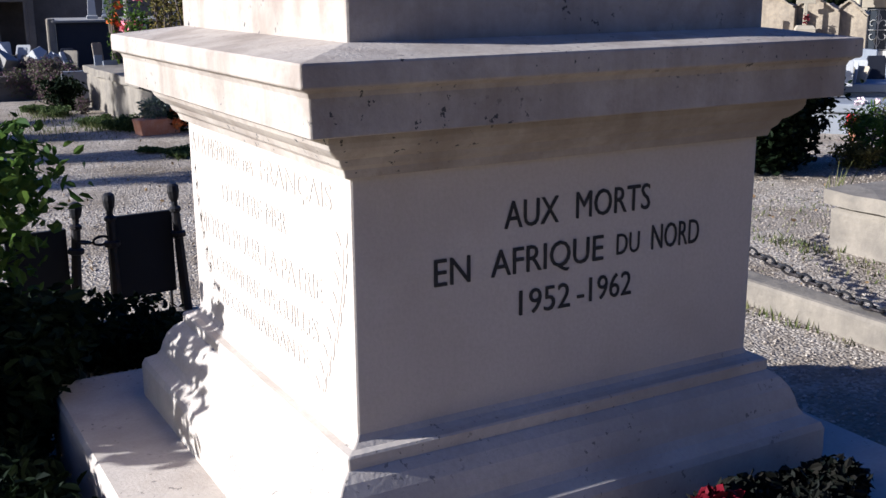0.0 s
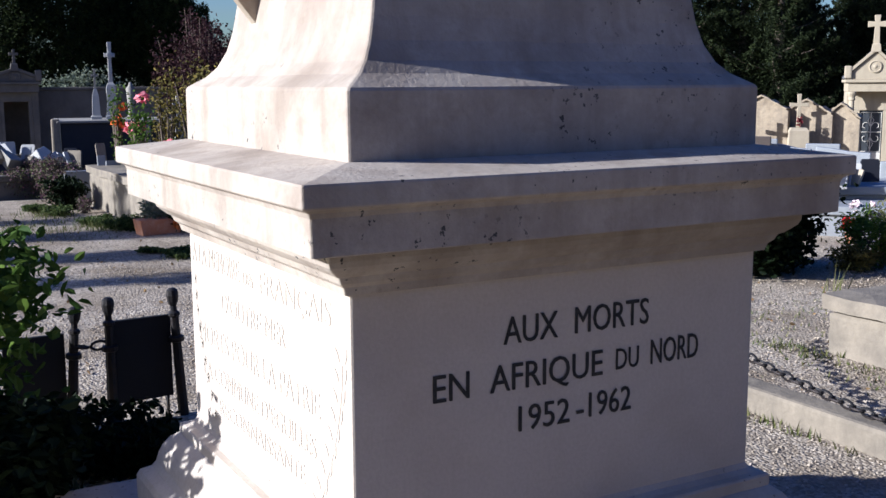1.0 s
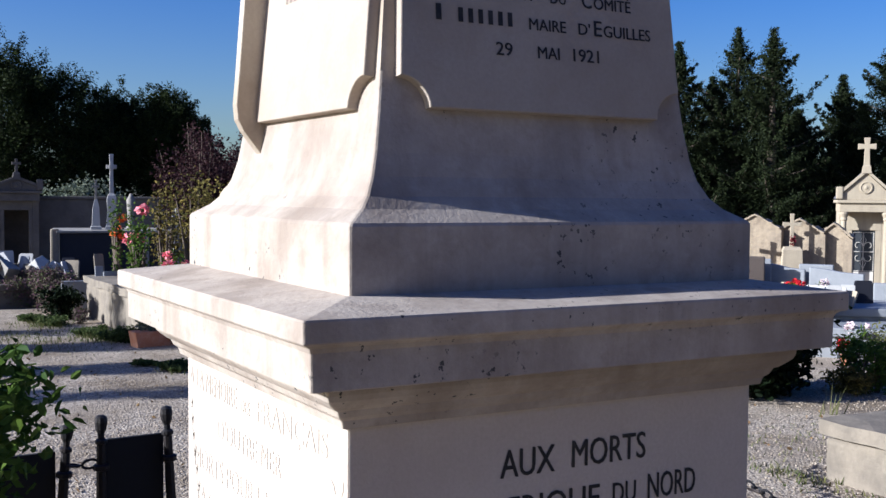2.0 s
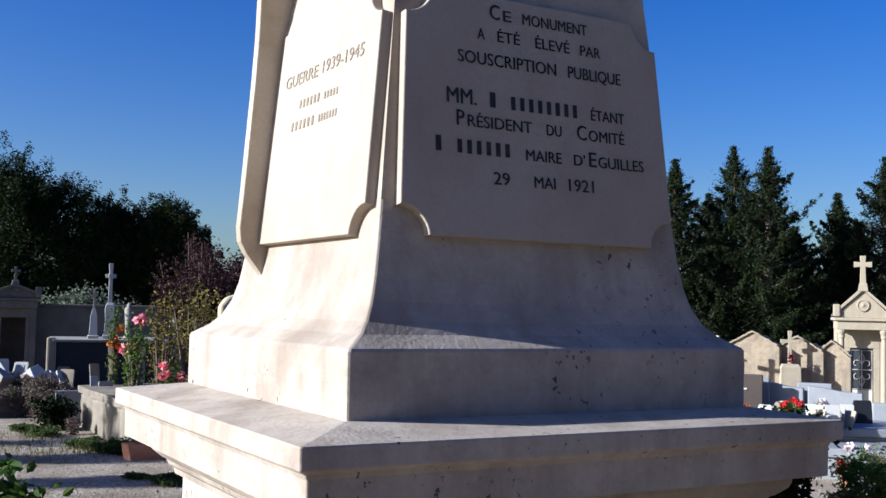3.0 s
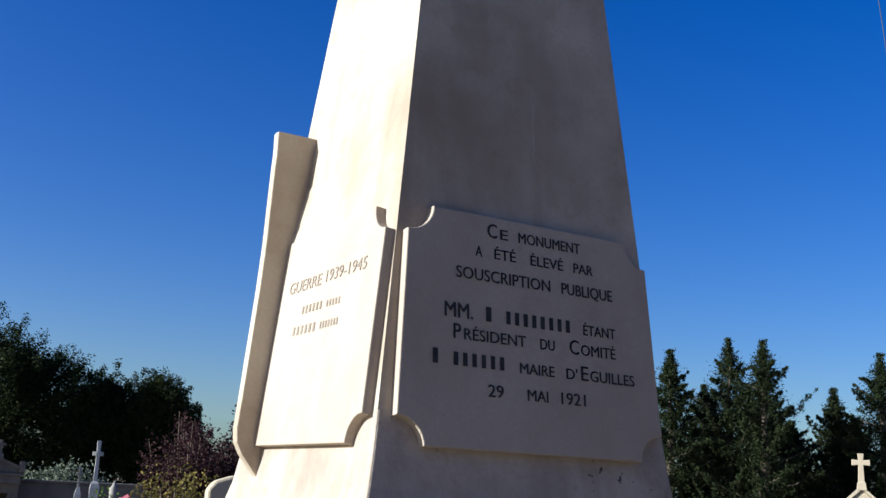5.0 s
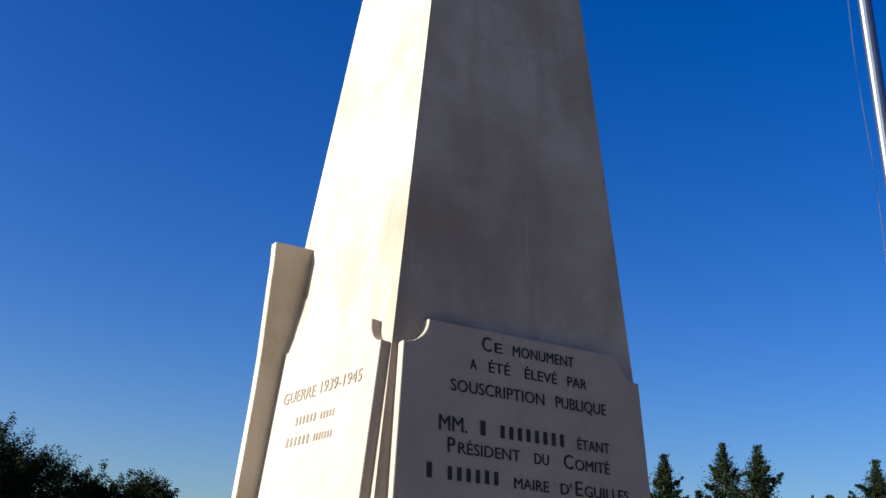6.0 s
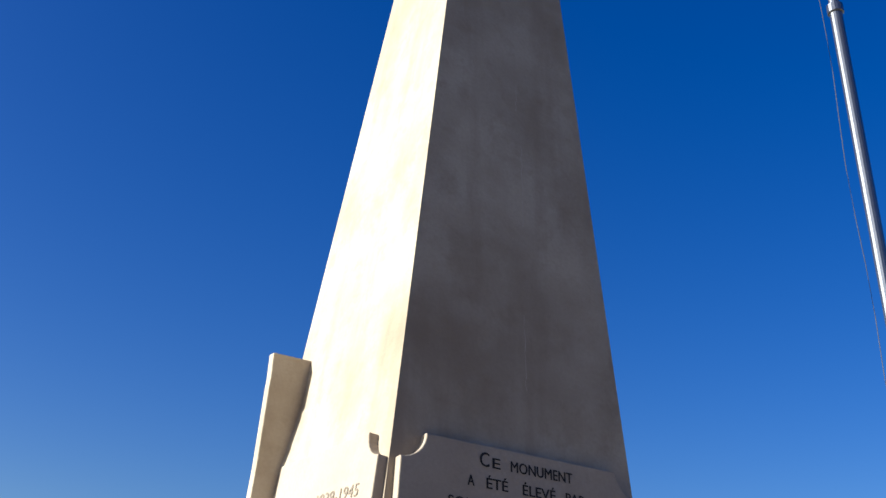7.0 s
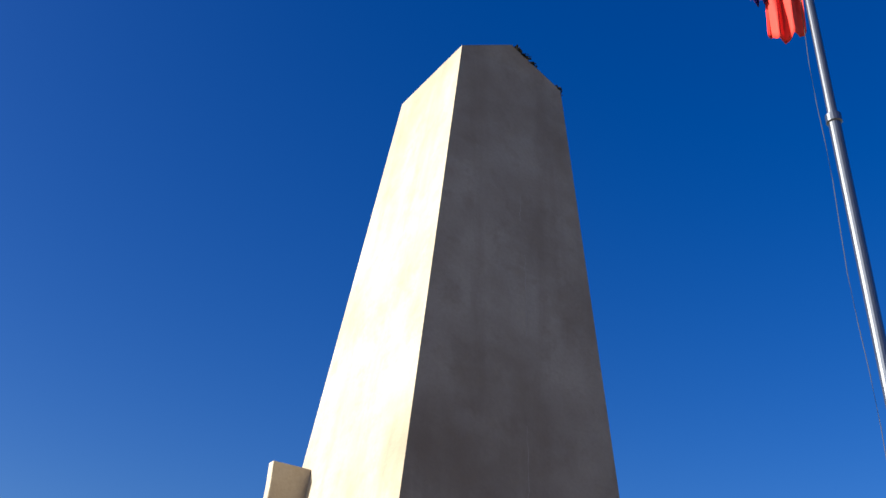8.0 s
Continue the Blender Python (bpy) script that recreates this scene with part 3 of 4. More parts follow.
for x, y, h, lean in ((-0.592, 2.38, 0.59, 4), (-0.412, 2.36, 0.62, 0), (-0.09, 2.36, 0.635, -3)):
    iron_post(x, y, h, lean)
chain((-0.575, 2.38, 0.385), (-0.42, 2.36, 0.385), 0.012, "black iron chain hung between two fence posts")
chain((2.28, 2.2, 0.52), (2.28, -2.4, 0.52), 0.40, "heavy dark iron chain sagging over the kerb")


def plaque_stand(x, y, z, w, h, turn, lean):
    e = thing("plaque_stand", "black board on thin iron legs, seen from behind", "plaque", x, y, 0, turn, group="boards by the memorial fence")
    part("board", box(-w / 2, w / 2, -0.012, 0.012, z, z + h, 0.004, m=pose(0, 0, 0, lean)), BLACK_BOARD, e)
    for s in (-1, 1):
        part("leg", tube([(s * (w / 2 - 0.02), 0.015, -0.03), (s * (w / 2 - 0.02), 0.015, z + 0.1)], 0.008, 6), IRON, e)


plaque_stand(-0.262, 2.395, 0.09, 0.272, 0.385, 4, 0)
plaque_stand(-0.73, 2.40, 0.05, 0.26, 0.39, 2, 0)


# ---- plants ----
def shrub(name, label, x, y, rx, ry, h, n, leaf, material, seed, stems=9, base=0.0, aspect=0.55, category="shrub", flowers=None, z=None):
    z = height_of_ground(x, y) - 0.02 if z is None else z
    e = thing(name, label, category, x, y, z)
    rng = np.random.default_rng(seed)
    bm = None
    pts = []
    per = n // stems
    for k in range(stems):
        a, r = rng.uniform(0, 6.28), math.sqrt(rng.uniform(0, 1))
        tip = Vector((math.cos(a) * r * rx * 0.75, math.sin(a) * r * ry * 0.75, h * rng.uniform(0.55, 0.86)))
        mid = Vector((tip.x * 0.45, tip.y * 0.45, tip.z * 0.55))
        bm = tube([(tip.x * 0.12, tip.y * 0.12, 0), mid, tip], [0.018 * h, 0.012 * h, 0.004], 5, bm)
        for f, share in ((1.0, 0.5), (0.62, 0.3), (0.30, 0.2)):
            c = Vector((tip.x * (0.5 + 0.5 * f), tip.y * (0.5 + 0.5 * f), max(base + 0.05, tip.z * f)))
            pts.append(cloud(rng, c, (rx * 0.42, ry * 0.42, h * 0.20), int(per * share), 0.15))
    part("stem", bm, BARK, e)
    pts = np.concatenate(pts)
    pts[:, 2] = np.abs(pts[:, 2] - 0.02) + 0.02
    part("leaves", foliage(pts, leaf, seed, aspect, oval=True), material, e)
    if flowers:
        fm, fn, fs = flowers
        top = pts[pts[:, 2] > np.quantile(pts[:, 2], 0.6)]
        for c in top[rng.choice(len(top), fn)]:
            part("bloom", foliage(cloud(rng, c, (fs, fs, fs), 26, 0.5), fs * 1.1, int(rng.integers(9999)), 0.8), fm, e)
    return e


shrub("leafy_bush", "dense green leafy bush beside the memorial step", -1.66, 1.62, 0.96, 0.82, 1.15, 17000, 0.062, SHRUB, 3, 26)
# the near-black bushes carry their shade in the leaf colour
shrub("low_leafy_bush", "low dark leafy bush beside the stone step", -1.42, 0.42, 0.42, 0.66, 0.30, 8000, 0.05, SHADE_DARK_SHRUB, 4, 20)
shrub("leafy_bush", "small leafy bush growing against the step", -1.16, 0.98, 0.34, 0.34, 0.58, 7000, 0.058, SHADE_DARK_SHRUB, 6, 10)
shrub("leafy_bush", "loose green bush overhanging the memorial step", -1.95, 0.86, 0.42, 0.36, 1.12, 1800, 0.075, SHRUB, 14, 14, base=0.66)
shrub("low_dark_bush", "low dark evergreen bush in shade behind the step", -0.55, 1.85, 0.48, 0.33, 0.27, 3200, 0.045, SHADE_DARK_SHRUB, 5, 12)
shrub("dark_bush", "dark rounded evergreen bush by the graves", 5.0, 3.75, 0.85, 0.6, 0.85, 13000, 0.06, SHADE_DARK_SHRUB, 7, 26)

# trees by the path that shade the gravel
shrub("broadleaf_tree", "bushy green broadleaf tree beside the gravel path", -7.2, 10.8, 0.45, 0.38, 4.1, 6000, 0.10, SHRUB, 8, 16, category="tree")
shrub("broadleaf_tree", "slender green broadleaf tree with a high crown", -7.5, 9.3, 0.8, 0.62, 6.4, 12000, 0.11, SHRUB, 9, 5, base=3.9, category="tree")


def needle_tree(x, y, h, r, seed, n, leaf, label, material=CYPRESS):
    """A conifer with tiers of upswept branches and a ragged point."""
    z = height_of_ground(x, y) - 0.05
    e = thing("cypress_tree", label, "tree", x, y, z, group="dark conifers behind the graves")
    rng = np.random.default_rng(seed)
    part("trunk", tube([(0, 0, 0), (0.03, 0, h * 0.5), (0, 0.02, h * 0.97)], [0.035 * h, 0.02 * h, 0.01], 8), BARK, e)
    bm, pts, count = None, [], 64
    for k in range(count):
        f = (k + 0.5) / count
        zz = h * (0.04 + 0.88 * f)
        reach = r * (1 - f) ** 0.5 * rng.uniform(0.45, 1.30) + 0.16
        a = k * 2.399 + rng.uniform(-0.5, 0.5)
        d = Vector((math.cos(a), math.sin(a), 0))
        lift = rng.uniform(0.15, 0.75)
        tip = Vector((0, 0, zz)) + d * reach + Vector((0, 0, lift * reach))
        if k % 2 == 0:
            bm = tube([(0, 0, zz - 0.1), Vector((0, 0, zz + lift * reach * 0.25)) + d * reach * 0.5, tip], [0.035, 0.02, 0.006], 4, bm)
        m = int(n / count * (0.45 + 1.1 * (1 - f)))
        # sprays stand off the limb in tufts, with gaps between them
        tufts = rng.uniform(0.12, 1.0, max(6, m // 22)) ** 0.7
        t = np.clip(tufts[rng.integers(len(tufts), size=m)] + rng.normal(0, 0.03, m), 0.05, 1.02)
        off = rng.normal(0, 1, (len(tufts), 3)) * np.array([0.16, 0.16, 0.11])
        pick = np.argmin(np.abs(t[:, None] - tufts[None, :]), 1)
        side = (off[pick] + rng.normal(0, 1, (m, 3)) * np.array([0.085, 0.085, 0.10])) * (0.35 + reach * 0.42) * (1.2 - t)[:, None]
        line = np.array([0, 0, zz]) + t[:, None] * (np.array(d) * reach) + (t ** 2 * lift * reach)[:, None] * np.array([0, 0, 1.0])
        pts.append(line + side)
    core = n // 4
    q = rng.uniform(0, 1, core)
    girth = r * 0.30 * (1 - q) ** 0.6 + 0.05
    pts.append(np.stack([rng.normal(0, 1, core) * girth, rng.normal(0, 1, core) * girth, h * (0.05 + 0.93 * q)], 1))
    m = n // 40
    pts.append(np.stack([rng.normal(0, 0.06, m), rng.normal(0, 0.06, m), h * rng.uniform(0.86, 1.02, m)], 1))
    part("branch", bm, BARK, e)
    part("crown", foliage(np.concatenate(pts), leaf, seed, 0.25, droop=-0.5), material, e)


for b, d, top, r, seed in ((0.668, 36, 0.136, 2.0, 11), (0.7055, 37, 0.147, 2.2, 12), (0.7265, 36, 0.1455, 2.2, 13), (0.742, 38.5, 0.075, 2.2, 16), (0.7655, 40, 0.104, 1.6, 14), (0.790, 39, 0.134, 2.4, 15), (0.690, 40, 0.105, 3.0, 17), (0.725, 41, 0.10, 3.0, 19), (0.775, 43, 0.08, 3.0, 20), (0.812, 41, 0.12, 2.4, 18)):
    x, y = spot(b, d)
    needle_tree(x, y, 1.64 + top * d - height_of_ground(x, y), r, seed, 42000, 0.125, "tall dark green cypress with ragged upswept branches")


def pine_tree(x, y, h, r, seed, n, leaf):
    """A pine whose crown is a heap of uneven rounded clumps on forked limbs."""
    z = height_of_ground(x, y) - 0.05
    e = thing("pine_tree", "broad dark green pine with a clumped rounded crown", "tree", x, y, z, group="pines behind the cemetery wall")
    rng = np.random.default_rng(seed)
    part("trunk", tube([(0, 0, 0), (0.1, 0.05, h * 0.35), (0, 0.1, h * 0.8)], [0.045 * h, 0.03 * h, 0.02], 8), BARK, e)
    bm, pts, count = None, [], 72
    for k in range(count):
        f = rng.uniform(0, 1) ** 0.8
        zz = h * (0.16 + 0.71 * f)
        reach = r * math.sqrt(max(0.02, 1 - ((f - 0.35) / 0.72) ** 2)) * math.sqrt(rng.uniform(0.15, 1))
        a = rng.uniform(0, 6.28)
        c = Vector((math.cos(a) * reach, math.sin(a) * reach, zz))
        if k % 3 == 0:
            bm = tube([(0, 0, zz * 0.7), c * 0.6 + Vector((0, 0, zz * 0.33)), c], [0.06, 0.04, 0.015], 4, bm)
        s = r * rng.uniform(0.25, 0.38)
        pts.append(cloud(rng, c, (s, s, s * 0.85), n // count, 0.3))
        for j in range(3):
            q = c + Vector(rng.normal(0, s * 0.6, 3)) + Vector((0, 0, s * 0.7))
            pts.append(cloud(rng, q, (s * 0.3, s * 0.3, s * 0.45), n // count // 6, 0.1))
    pts.append(cloud(rng, (0, 0, h * 0.87), (r * 0.55, r * 0.55, h * 0.15), n // 8, 0.1))
    part("branch", bm, BARK, e)
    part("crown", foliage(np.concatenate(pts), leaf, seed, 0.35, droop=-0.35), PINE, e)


for b, d, top, r, seed in ((0.128, 44, 0.122, 2.6, 21), (0.178, 45, 0.108, 2.4, 22), (0.222, 46, 0.088, 2.0, 23), (0.262, 45, 0.093, 1.8, 24), (0.282, 46, 0.070, 1.4, 25), (0.07, 46, 0.125, 3.0, 26)):
    x, y = spot(b, d)
    pine_tree(x, y, 1.64 + top * d - height_of_ground(x, y), r, seed, 34000, 0.13)


def bare_tree(x, y, h, r, seed, n):
    """A slim-branched ornamental plum with sparse dark leaves on upright twigs."""
    z = height_of_ground(x, y) - 0.03
    e = thing("plum_tree", "purple-leaved plum tree with sparse upright twigs", "tree", x, y, z)
    rng = np.random.default_rng(seed)
    bm, pts = tube([(0, 0, 0), (0, 0, h * 0.25)], [0.06, 0.05], 7), []
    for k in range(60):
        a, q = rng.uniform(0, 6.28), math.sqrt(rng.uniform(0, 1))
        top = Vector((math.cos(a) * q * r, math.sin(a) * q * r, h * rng.uniform(0.70, 1.0) * (1 - 0.28 * q * q)))
        mid = Vector((top.x * 0.6, top.y * 0.6, h * 0.45))
        bm = tube([(0, 0, h * 0.18), mid, top], [0.022, 0.012, 0.004], 4, bm)
        m = n // 60
        t = rng.uniform(0, 1, m)[:, None]
        pts.append(np.array(mid) + t * (np.array(top) - np.array(mid)) + rng.normal(0, 0.075, (m, 3)))
    part("branch", bm, BARK, e)
    part("leaves", foliage(np.concatenate(pts), 0.065, seed, 0.55), PLUM, e)


x, y = spot(0.292, 19)
bare_tree(x, y, 3.15, 1.0, 31, 12000)
x, y = spot(0.324, 21)
bare_tree(x, y, 3.75, 1.0, 32, 14000)


def rose_bush(b, d, h, r, seed, n, flower, leaf_mat=YELLOWING):
    x, y = spot(b, d)
    return shrub("rose_bush", "tall straggling rose bush with yellowing leaves", x, y, r, r, h, n, 0.055, leaf_mat, seed, 14, flowers=flower, category="rose bush")


rose_bush(0.262, 15.0, 1.75, 0.32, 41, 1000, None)
rose_bush(0.286, 14.5, 1.95, 0.36, 42, 1100, None)
rose_bush(0.305, 15.2, 1.9, 0.36, 43, 1100, None)
rose_bush(0.240, 14.2, 1.55, 0.20, 44, 700, (PINK_PETAL, 3, 0.075), SHRUB)
rose_bush(0.222, 14.6, 1.62, 0.14, 45, 350, (ORANGE_PETAL, 4, 0.05), SHRUB)
rose_bush(0.270, 13.2, 0.95, 0.22, 46, 500, (PINK_PETAL, 3, 0.06), SHRUB)
x, y = spot(0.168, 15.2)
shrub("heather_clump", "mauve and green heather clump over a grave", x, y, 0.42, 0.36, 0.62, 3600, 0.04, HEATHER, 51, 14, category="plant")
x, y = spot(0.178, 14.2)
shrub("green_clump", "low green plant beside the grave edge", x, y, 0.36, 0.3, 0.42, 2400, 0.045, SHADE_DARK_SHRUB, 52, 10, category="plant")
x, y = spot(0.150, 16.5)
shrub("heather_clump", "mauve heather clump on a grave", x, y, 0.45, 0.3, 0.5, 2600, 0.04, HEATHER, 53, 12, category="plant")


def tuft_patch(name, label, cx, cy, rx, ry, n, h, seed, material):
    rng = np.random.default_rng(seed)
    verts, faces = [], []
    for k in range(n):
        x, y = cx + rng.normal(0, rx * 0.5), cy + rng.normal(0, ry * 0.5)
        z, a, s = height_of_ground(x, y) - 0.005, rng.uniform(0, 6.28), h * rng.uniform(0.4, 1.2)
        u, bend = (math.cos(a) * 0.006, math.sin(a) * 0.006), (rng.normal(0, 0.35) * s, rng.normal(0, 0.35) * s)
        i = len(verts)
        verts += [(x - u[0], y - u[1], z), (x + u[0], y + u[1], z), (x + bend[0], y + bend[1], z + s)]
        faces.append((i, i + 1, i + 2))
    lone(name, (verts, [], faces), material, label, "grass", kind="stuff")


for k, (cx, cy, rx, ry, n, h) in enumerate(((1.15, 9.3, 0.35, 0.45, 300, 0.10), (0.75, 10.8, 0.30, 0.4, 250, 0.09), (1.25, 6.9, 0.22, 0.2, 200, 0.07), (0.4, 9.6, 0.9, 1.2, 700, 0.05), (3.30, 1.75, 0.14, 0.4, 170, 0.045), (3.2, 0.9, 0.3, 0.9, 240, 0.035), (4.3, 2.4, 0.9, 0.5, 260, 0.035), (4.9, 2.9, 0.15, 0.1, 12, 0.22), (2.14, 1.2, 0.04, 0.9, 200, 0.05))):
    tuft_patch("grass", "sparse dry grass growing through gravel", cx, cy, rx, ry, n, h, 60 + k, GRASS)


WEED = leafy("green_weed_leaves", (0.03, 0.05, 0.015), (0.085, 0.11, 0.035), through_light=0.3)
for k, (wx, wy, wr, wh) in enumerate(((1.22, 9.15, 0.26, 0.15), (1.02, 9.6, 0.22, 0.13), (0.82, 10.75, 0.24, 0.15), (0.66, 11.3, 0.2, 0.12), (1.28, 8.9, 0.16, 0.2), (1.22, 6.9, 0.2, 0.10), (1.05, 7.3, 0.14, 0.07))):
    shrub("weed_clump", "low leafy green weeds growing through gravel", wx, wy, wr, wr * 1.2, wh, 900, 0.035, WEED, 160 + k, 9, category="plant")


# ---- crosses, headstones, tombs ----
def cross_outline(h, w, t, flare=1.25, at=0.68):
    k, c = t / 2, h * at
    f = k * flare
    return [(-f, 0), (f, 0), (k, c - k), (w / 2, c - f), (w / 2, c + f), (k, c + k), (f, h), (-f, h), (-k, c + k), (-w / 2, c + f), (-w / 2, c - f), (-k, c - k)]


def cross(parent, h, w, t, z, material, y=0.0, depth=None):
    depth = depth or t * 0.8
    return part("cross", prism(cross_outline(h, w, t), depth, m=Matrix.Translation((0, y - depth / 2, z)), bevel=t * 0.08), material, parent)


def headstone(x, y, w, h, t, turn, material, label, shape="flat", z=None, lean=0.0, group=""):
    z = height_of_ground(x, y) - 0.03 if z is None else z
    e = thing("headstone", label, "headstone", x, y, z, turn, group=group)
    if shape == "flat":
        o = [(-w / 2, 0), (w / 2, 0), (w / 2, h), (-w / 2, h)]
    elif shape == "slope":
        o = [(-w / 2, 0), (w / 2, 0), (w / 2, h * 0.92), (w * 0.1, h * 0.94), (-w * 0.2, h * 0.98), (-w / 2, h)]
    else:
        o = [(-w / 2, 0), (w / 2, 0), (w / 2, h * 0.72), (w * 0.42, h * 0.80), (w * 0.08, h), (-w * 0.08, h), (-w * 0.42, h * 0.80), (-w / 2, h * 0.72)]
    part("slab", prism(o, t, m=pose(0, -t / 2, 0, lean), bevel=min(0.012, t * 0.2)), material, e)
    part("foot", box(-w / 2 - 0.04, w / 2 + 0.04, -t / 2 - 0.05, t / 2 + 0.05, -0.05, 0.09, 0.01), CONCRETE, e)
    return e


def plate(x, y, z, w, h, turn, lean, material, label):
    """A small memorial plaque leaning back."""
    lone("memorial_plaque", prism([(-w / 2, 0), (w / 2, 0), (w / 2, h * 0.93), (w * 0.44, h), (-w * 0.44, h), (-w / 2, h * 0.93)], 0.03, bevel=0.004), material, label, "plaque", pose(x, y, z, lean, 0, turn), group="small plaques on graves")


def rough_box(x0, x1, y0, y1, z0, z1, seed, amount=0.024, cuts=8):
    """A block with worn, uneven faces and chipped edges."""
    own = box(x0, x1, y0, y1, z0, z1)
    bmesh.ops.subdivide_edges(own, edges=own.edges[:], cuts=cuts, use_grid_fill=True)
    for v in own.verts:
        d = noise.noise_vector(v.co * 3.1 + Vector((seed, 0, 0))) * amount + noise.noise_vector(v.co * 11 + Vector((0, seed, 0))) * amount * 0.6
        v.co += d
    return own


def tomb(x0, x1, y0, y1, h, material, label, slab=0.09, top=None, x=0, y=0, turn=0):
    z = height_of_ground((x0 + x1) / 2 + x, (y0 + y1) / 2 + y) - 0.05
    e = thing("tomb", label, "tomb", x, y, z, turn)
    n = max(1, round((y1 - y0) / 1.3))
    for k in range(n):
        a, b = y0 + (y1 - y0) * k / n, y0 + (y1 - y0) * (k + 1) / n
        part("side_block", rough_box(x0, x1, a + 0.004, b - 0.004, 0, h - slab + 0.045, k + x0) if material is OLD_STONE else box(x0, x1, a + 0.004, b - 0.004, 0, h - slab + 0.05, 0.012), material, e, smooth=material is OLD_STONE)
    part("cover_slab", rough_box(x0 - 0.035, x1 + 0.035, y0 - 0.035, y1 + 0.035, h - slab + 0.052, h + 0.05, y0, 0.016, 10) if material is OLD_STONE else box(x0 - 0.035, x1 + 0.035, y0 - 0.035, y1 + 0.035, h - slab + 0.052, h + 0.05, 0.014), top or material, e)
    return e


# path-side tombs
tomb(1.40, 3.3, 9.0, 11.72, 0.51, OLD_STONE, "long low weathered stone tomb beside the gravel path", top=OLD_STONE)
tomb(1.90, 3.3, 6.6, 8.85, 0.40, OLD_STONE, "low weathered stone tomb edged with grass", top=OLD_STONE)
tomb(3.40, 5.4, -0.4, 1.62, 0.34, OLD_STONE, "low pale concrete tomb on the gravel")
tomb(-0.55, 0.55, 0, 1.9, 0.30, GREY_GRANITE, "low blue-grey granite tomb with plants on it", x=7.3, y=4.6, turn=-50)
x, y = spot(0.187, 15.0)
headstone(x, y, 0.34, 0.46, 0.10, 0, GREY_GRANITE, "small blue-grey granite headstone by the path")

# dark tomb with stone obelisk and cross standing on it
x, y = spot(0.2115, 18.2)
e = thing("dark_tomb", "high dark granite tomb with a pale stone coping", "tomb", x, y, height_of_ground(x, y) - 0.04, -8)
part("body", box(-0.68, 1.0, 0, 1.4, 0, 1.17, 0.01), DARK_GRANITE, e)
part("coping", box(-0.74, 1.06, -0.06, 1.46, 1.172, 1.212, 0.012), CONCRETE, e)
part("pilaster", box(-0.82, -0.69, -0.05, 0.2, 0, 1.24, 0.03), OLD_STONE, e)
part("pilaster", box(0.62, 0.69, -0.08, -0.004, 0, 1.13, 0.01), CONCRETE, e)
TOMB_TOP = height_of_ground(x, y) - 0.04 + 1.212
x, y = spot(0.2175, 18.7)
e = thing("obelisk_cross", "white stone obelisk carrying a slender cross", "cross", x, y, TOMB_TOP, -10)
part("obelisk", tiers([(0.10, 0), (0.10, 0.05), (0.085, 0.07), (0.065, 0.30), (0.075, 0.50), (0.06, 0.56), (0.035, 0.60)]), MARBLE, e)
cross(e, 0.66, 0.17, 0.055, 0.59, MARBLE)
part("wreath", turned([(0.035, -0.018), (0.055, -0.012), (0.055, 0.012), (0.035, 0.018)], 12, m=pose(0, -0.035, 1.04, 90)), MARBLE, e)
x, y = spot(0.2045, 18.7)
e = thing("obelisk_cross", "small white stone obelisk with an iron cross", "cross", x, y, TOMB_TOP, -10)
part("obelisk", tiers([(0.085, 0), (0.085, 0.05), (0.065, 0.06), (0.05, 0.38), (0.02, 0.50)]), MARBLE, e)
cross(e, 0.34, 0.11, 0.03, 0.48, CONCRETE)
x, y = spot(0.2335, 18.6)
lone("stone_urn", turned([(0.07, 0), (0.08, 0.04), (0.05, 0.08), (0.06, 0.3), (0.075, 0.5), (0.04, 0.54), (0.02, 0.6)], 12), CONCRETE, "slim grey stone finial on the dark tomb", "ornament", Matrix.Translation((x, y, TOMB_TOP)), smooth=True)
x, y = spot(0.272, 17)
e = thing("grave_cross", "slender pale cross among the roses", "cross", x, y, height_of_ground(x, y) - 0.03, -8)
part("post", tiers([(0.07, 0), (0.055, 0.9), (0.04, 1.15)]), CONCRETE, e)
cross(e, 0.36, 0.15, 0.04, 1.14, MARBLE)
x, y = spot(0.327, 12.5)
e = thing("grave_stele", "mossy white stone stele with a slanting top", "headstone", x, y, height_of_ground(x, y) - 0.03, -12)
part("slab", prism([(-0.22, 0), (0.3, 0), (0.3, 1.80), (0.04, 1.76), (-0.14, 1.70), (-0.22, 1.60)], 0.3, bevel=0.03), CHAPEL, e)

rng = random.Random(5)
for b, d, w in ((0.128, 17.2, 1.25), (0.160, 17.6, 1.0)):
    x, y = spot(b, d)
    tomb(-w / 2, w / 2, -0.8, 0.9, 0.40, WALL_STONE, "low dark stone grave crowded with plaques", x=x, y=y)
    top = height_of_ground(x, y + 0.05) + 0.40
    for k in range(11):
        px, py = x + rng.uniform(-w / 2 + 0.1, w / 2 - 0.1), y + rng.uniform(-0.7, 0.7)
        plate(px, py, top - 0.004, rng.uniform(0.12, 0.26), rng.uniform(0.2, 0.44), rng.uniform(-60, 40), rng.uniform(-38, -6), rng.choice((MARBLE, GREY_GRANITE, OLD_STONE, DARK_GRANITE)), "small stone memorial plaque leaning on a grave")
    for k in range(3):
        px, py = x + rng.uniform(-w / 2 + 0.15, w / 2 - 0.15), y + rng.uniform(-0.7, -0.3)
        shrub("potted_heather", "small potted heather among the plaques", px, py, 0.14, 0.12, 0.22, 420, 0.03, HEATHER, 200 + k + int(b * 1000), 6, category="plant", z=top - 0.005)
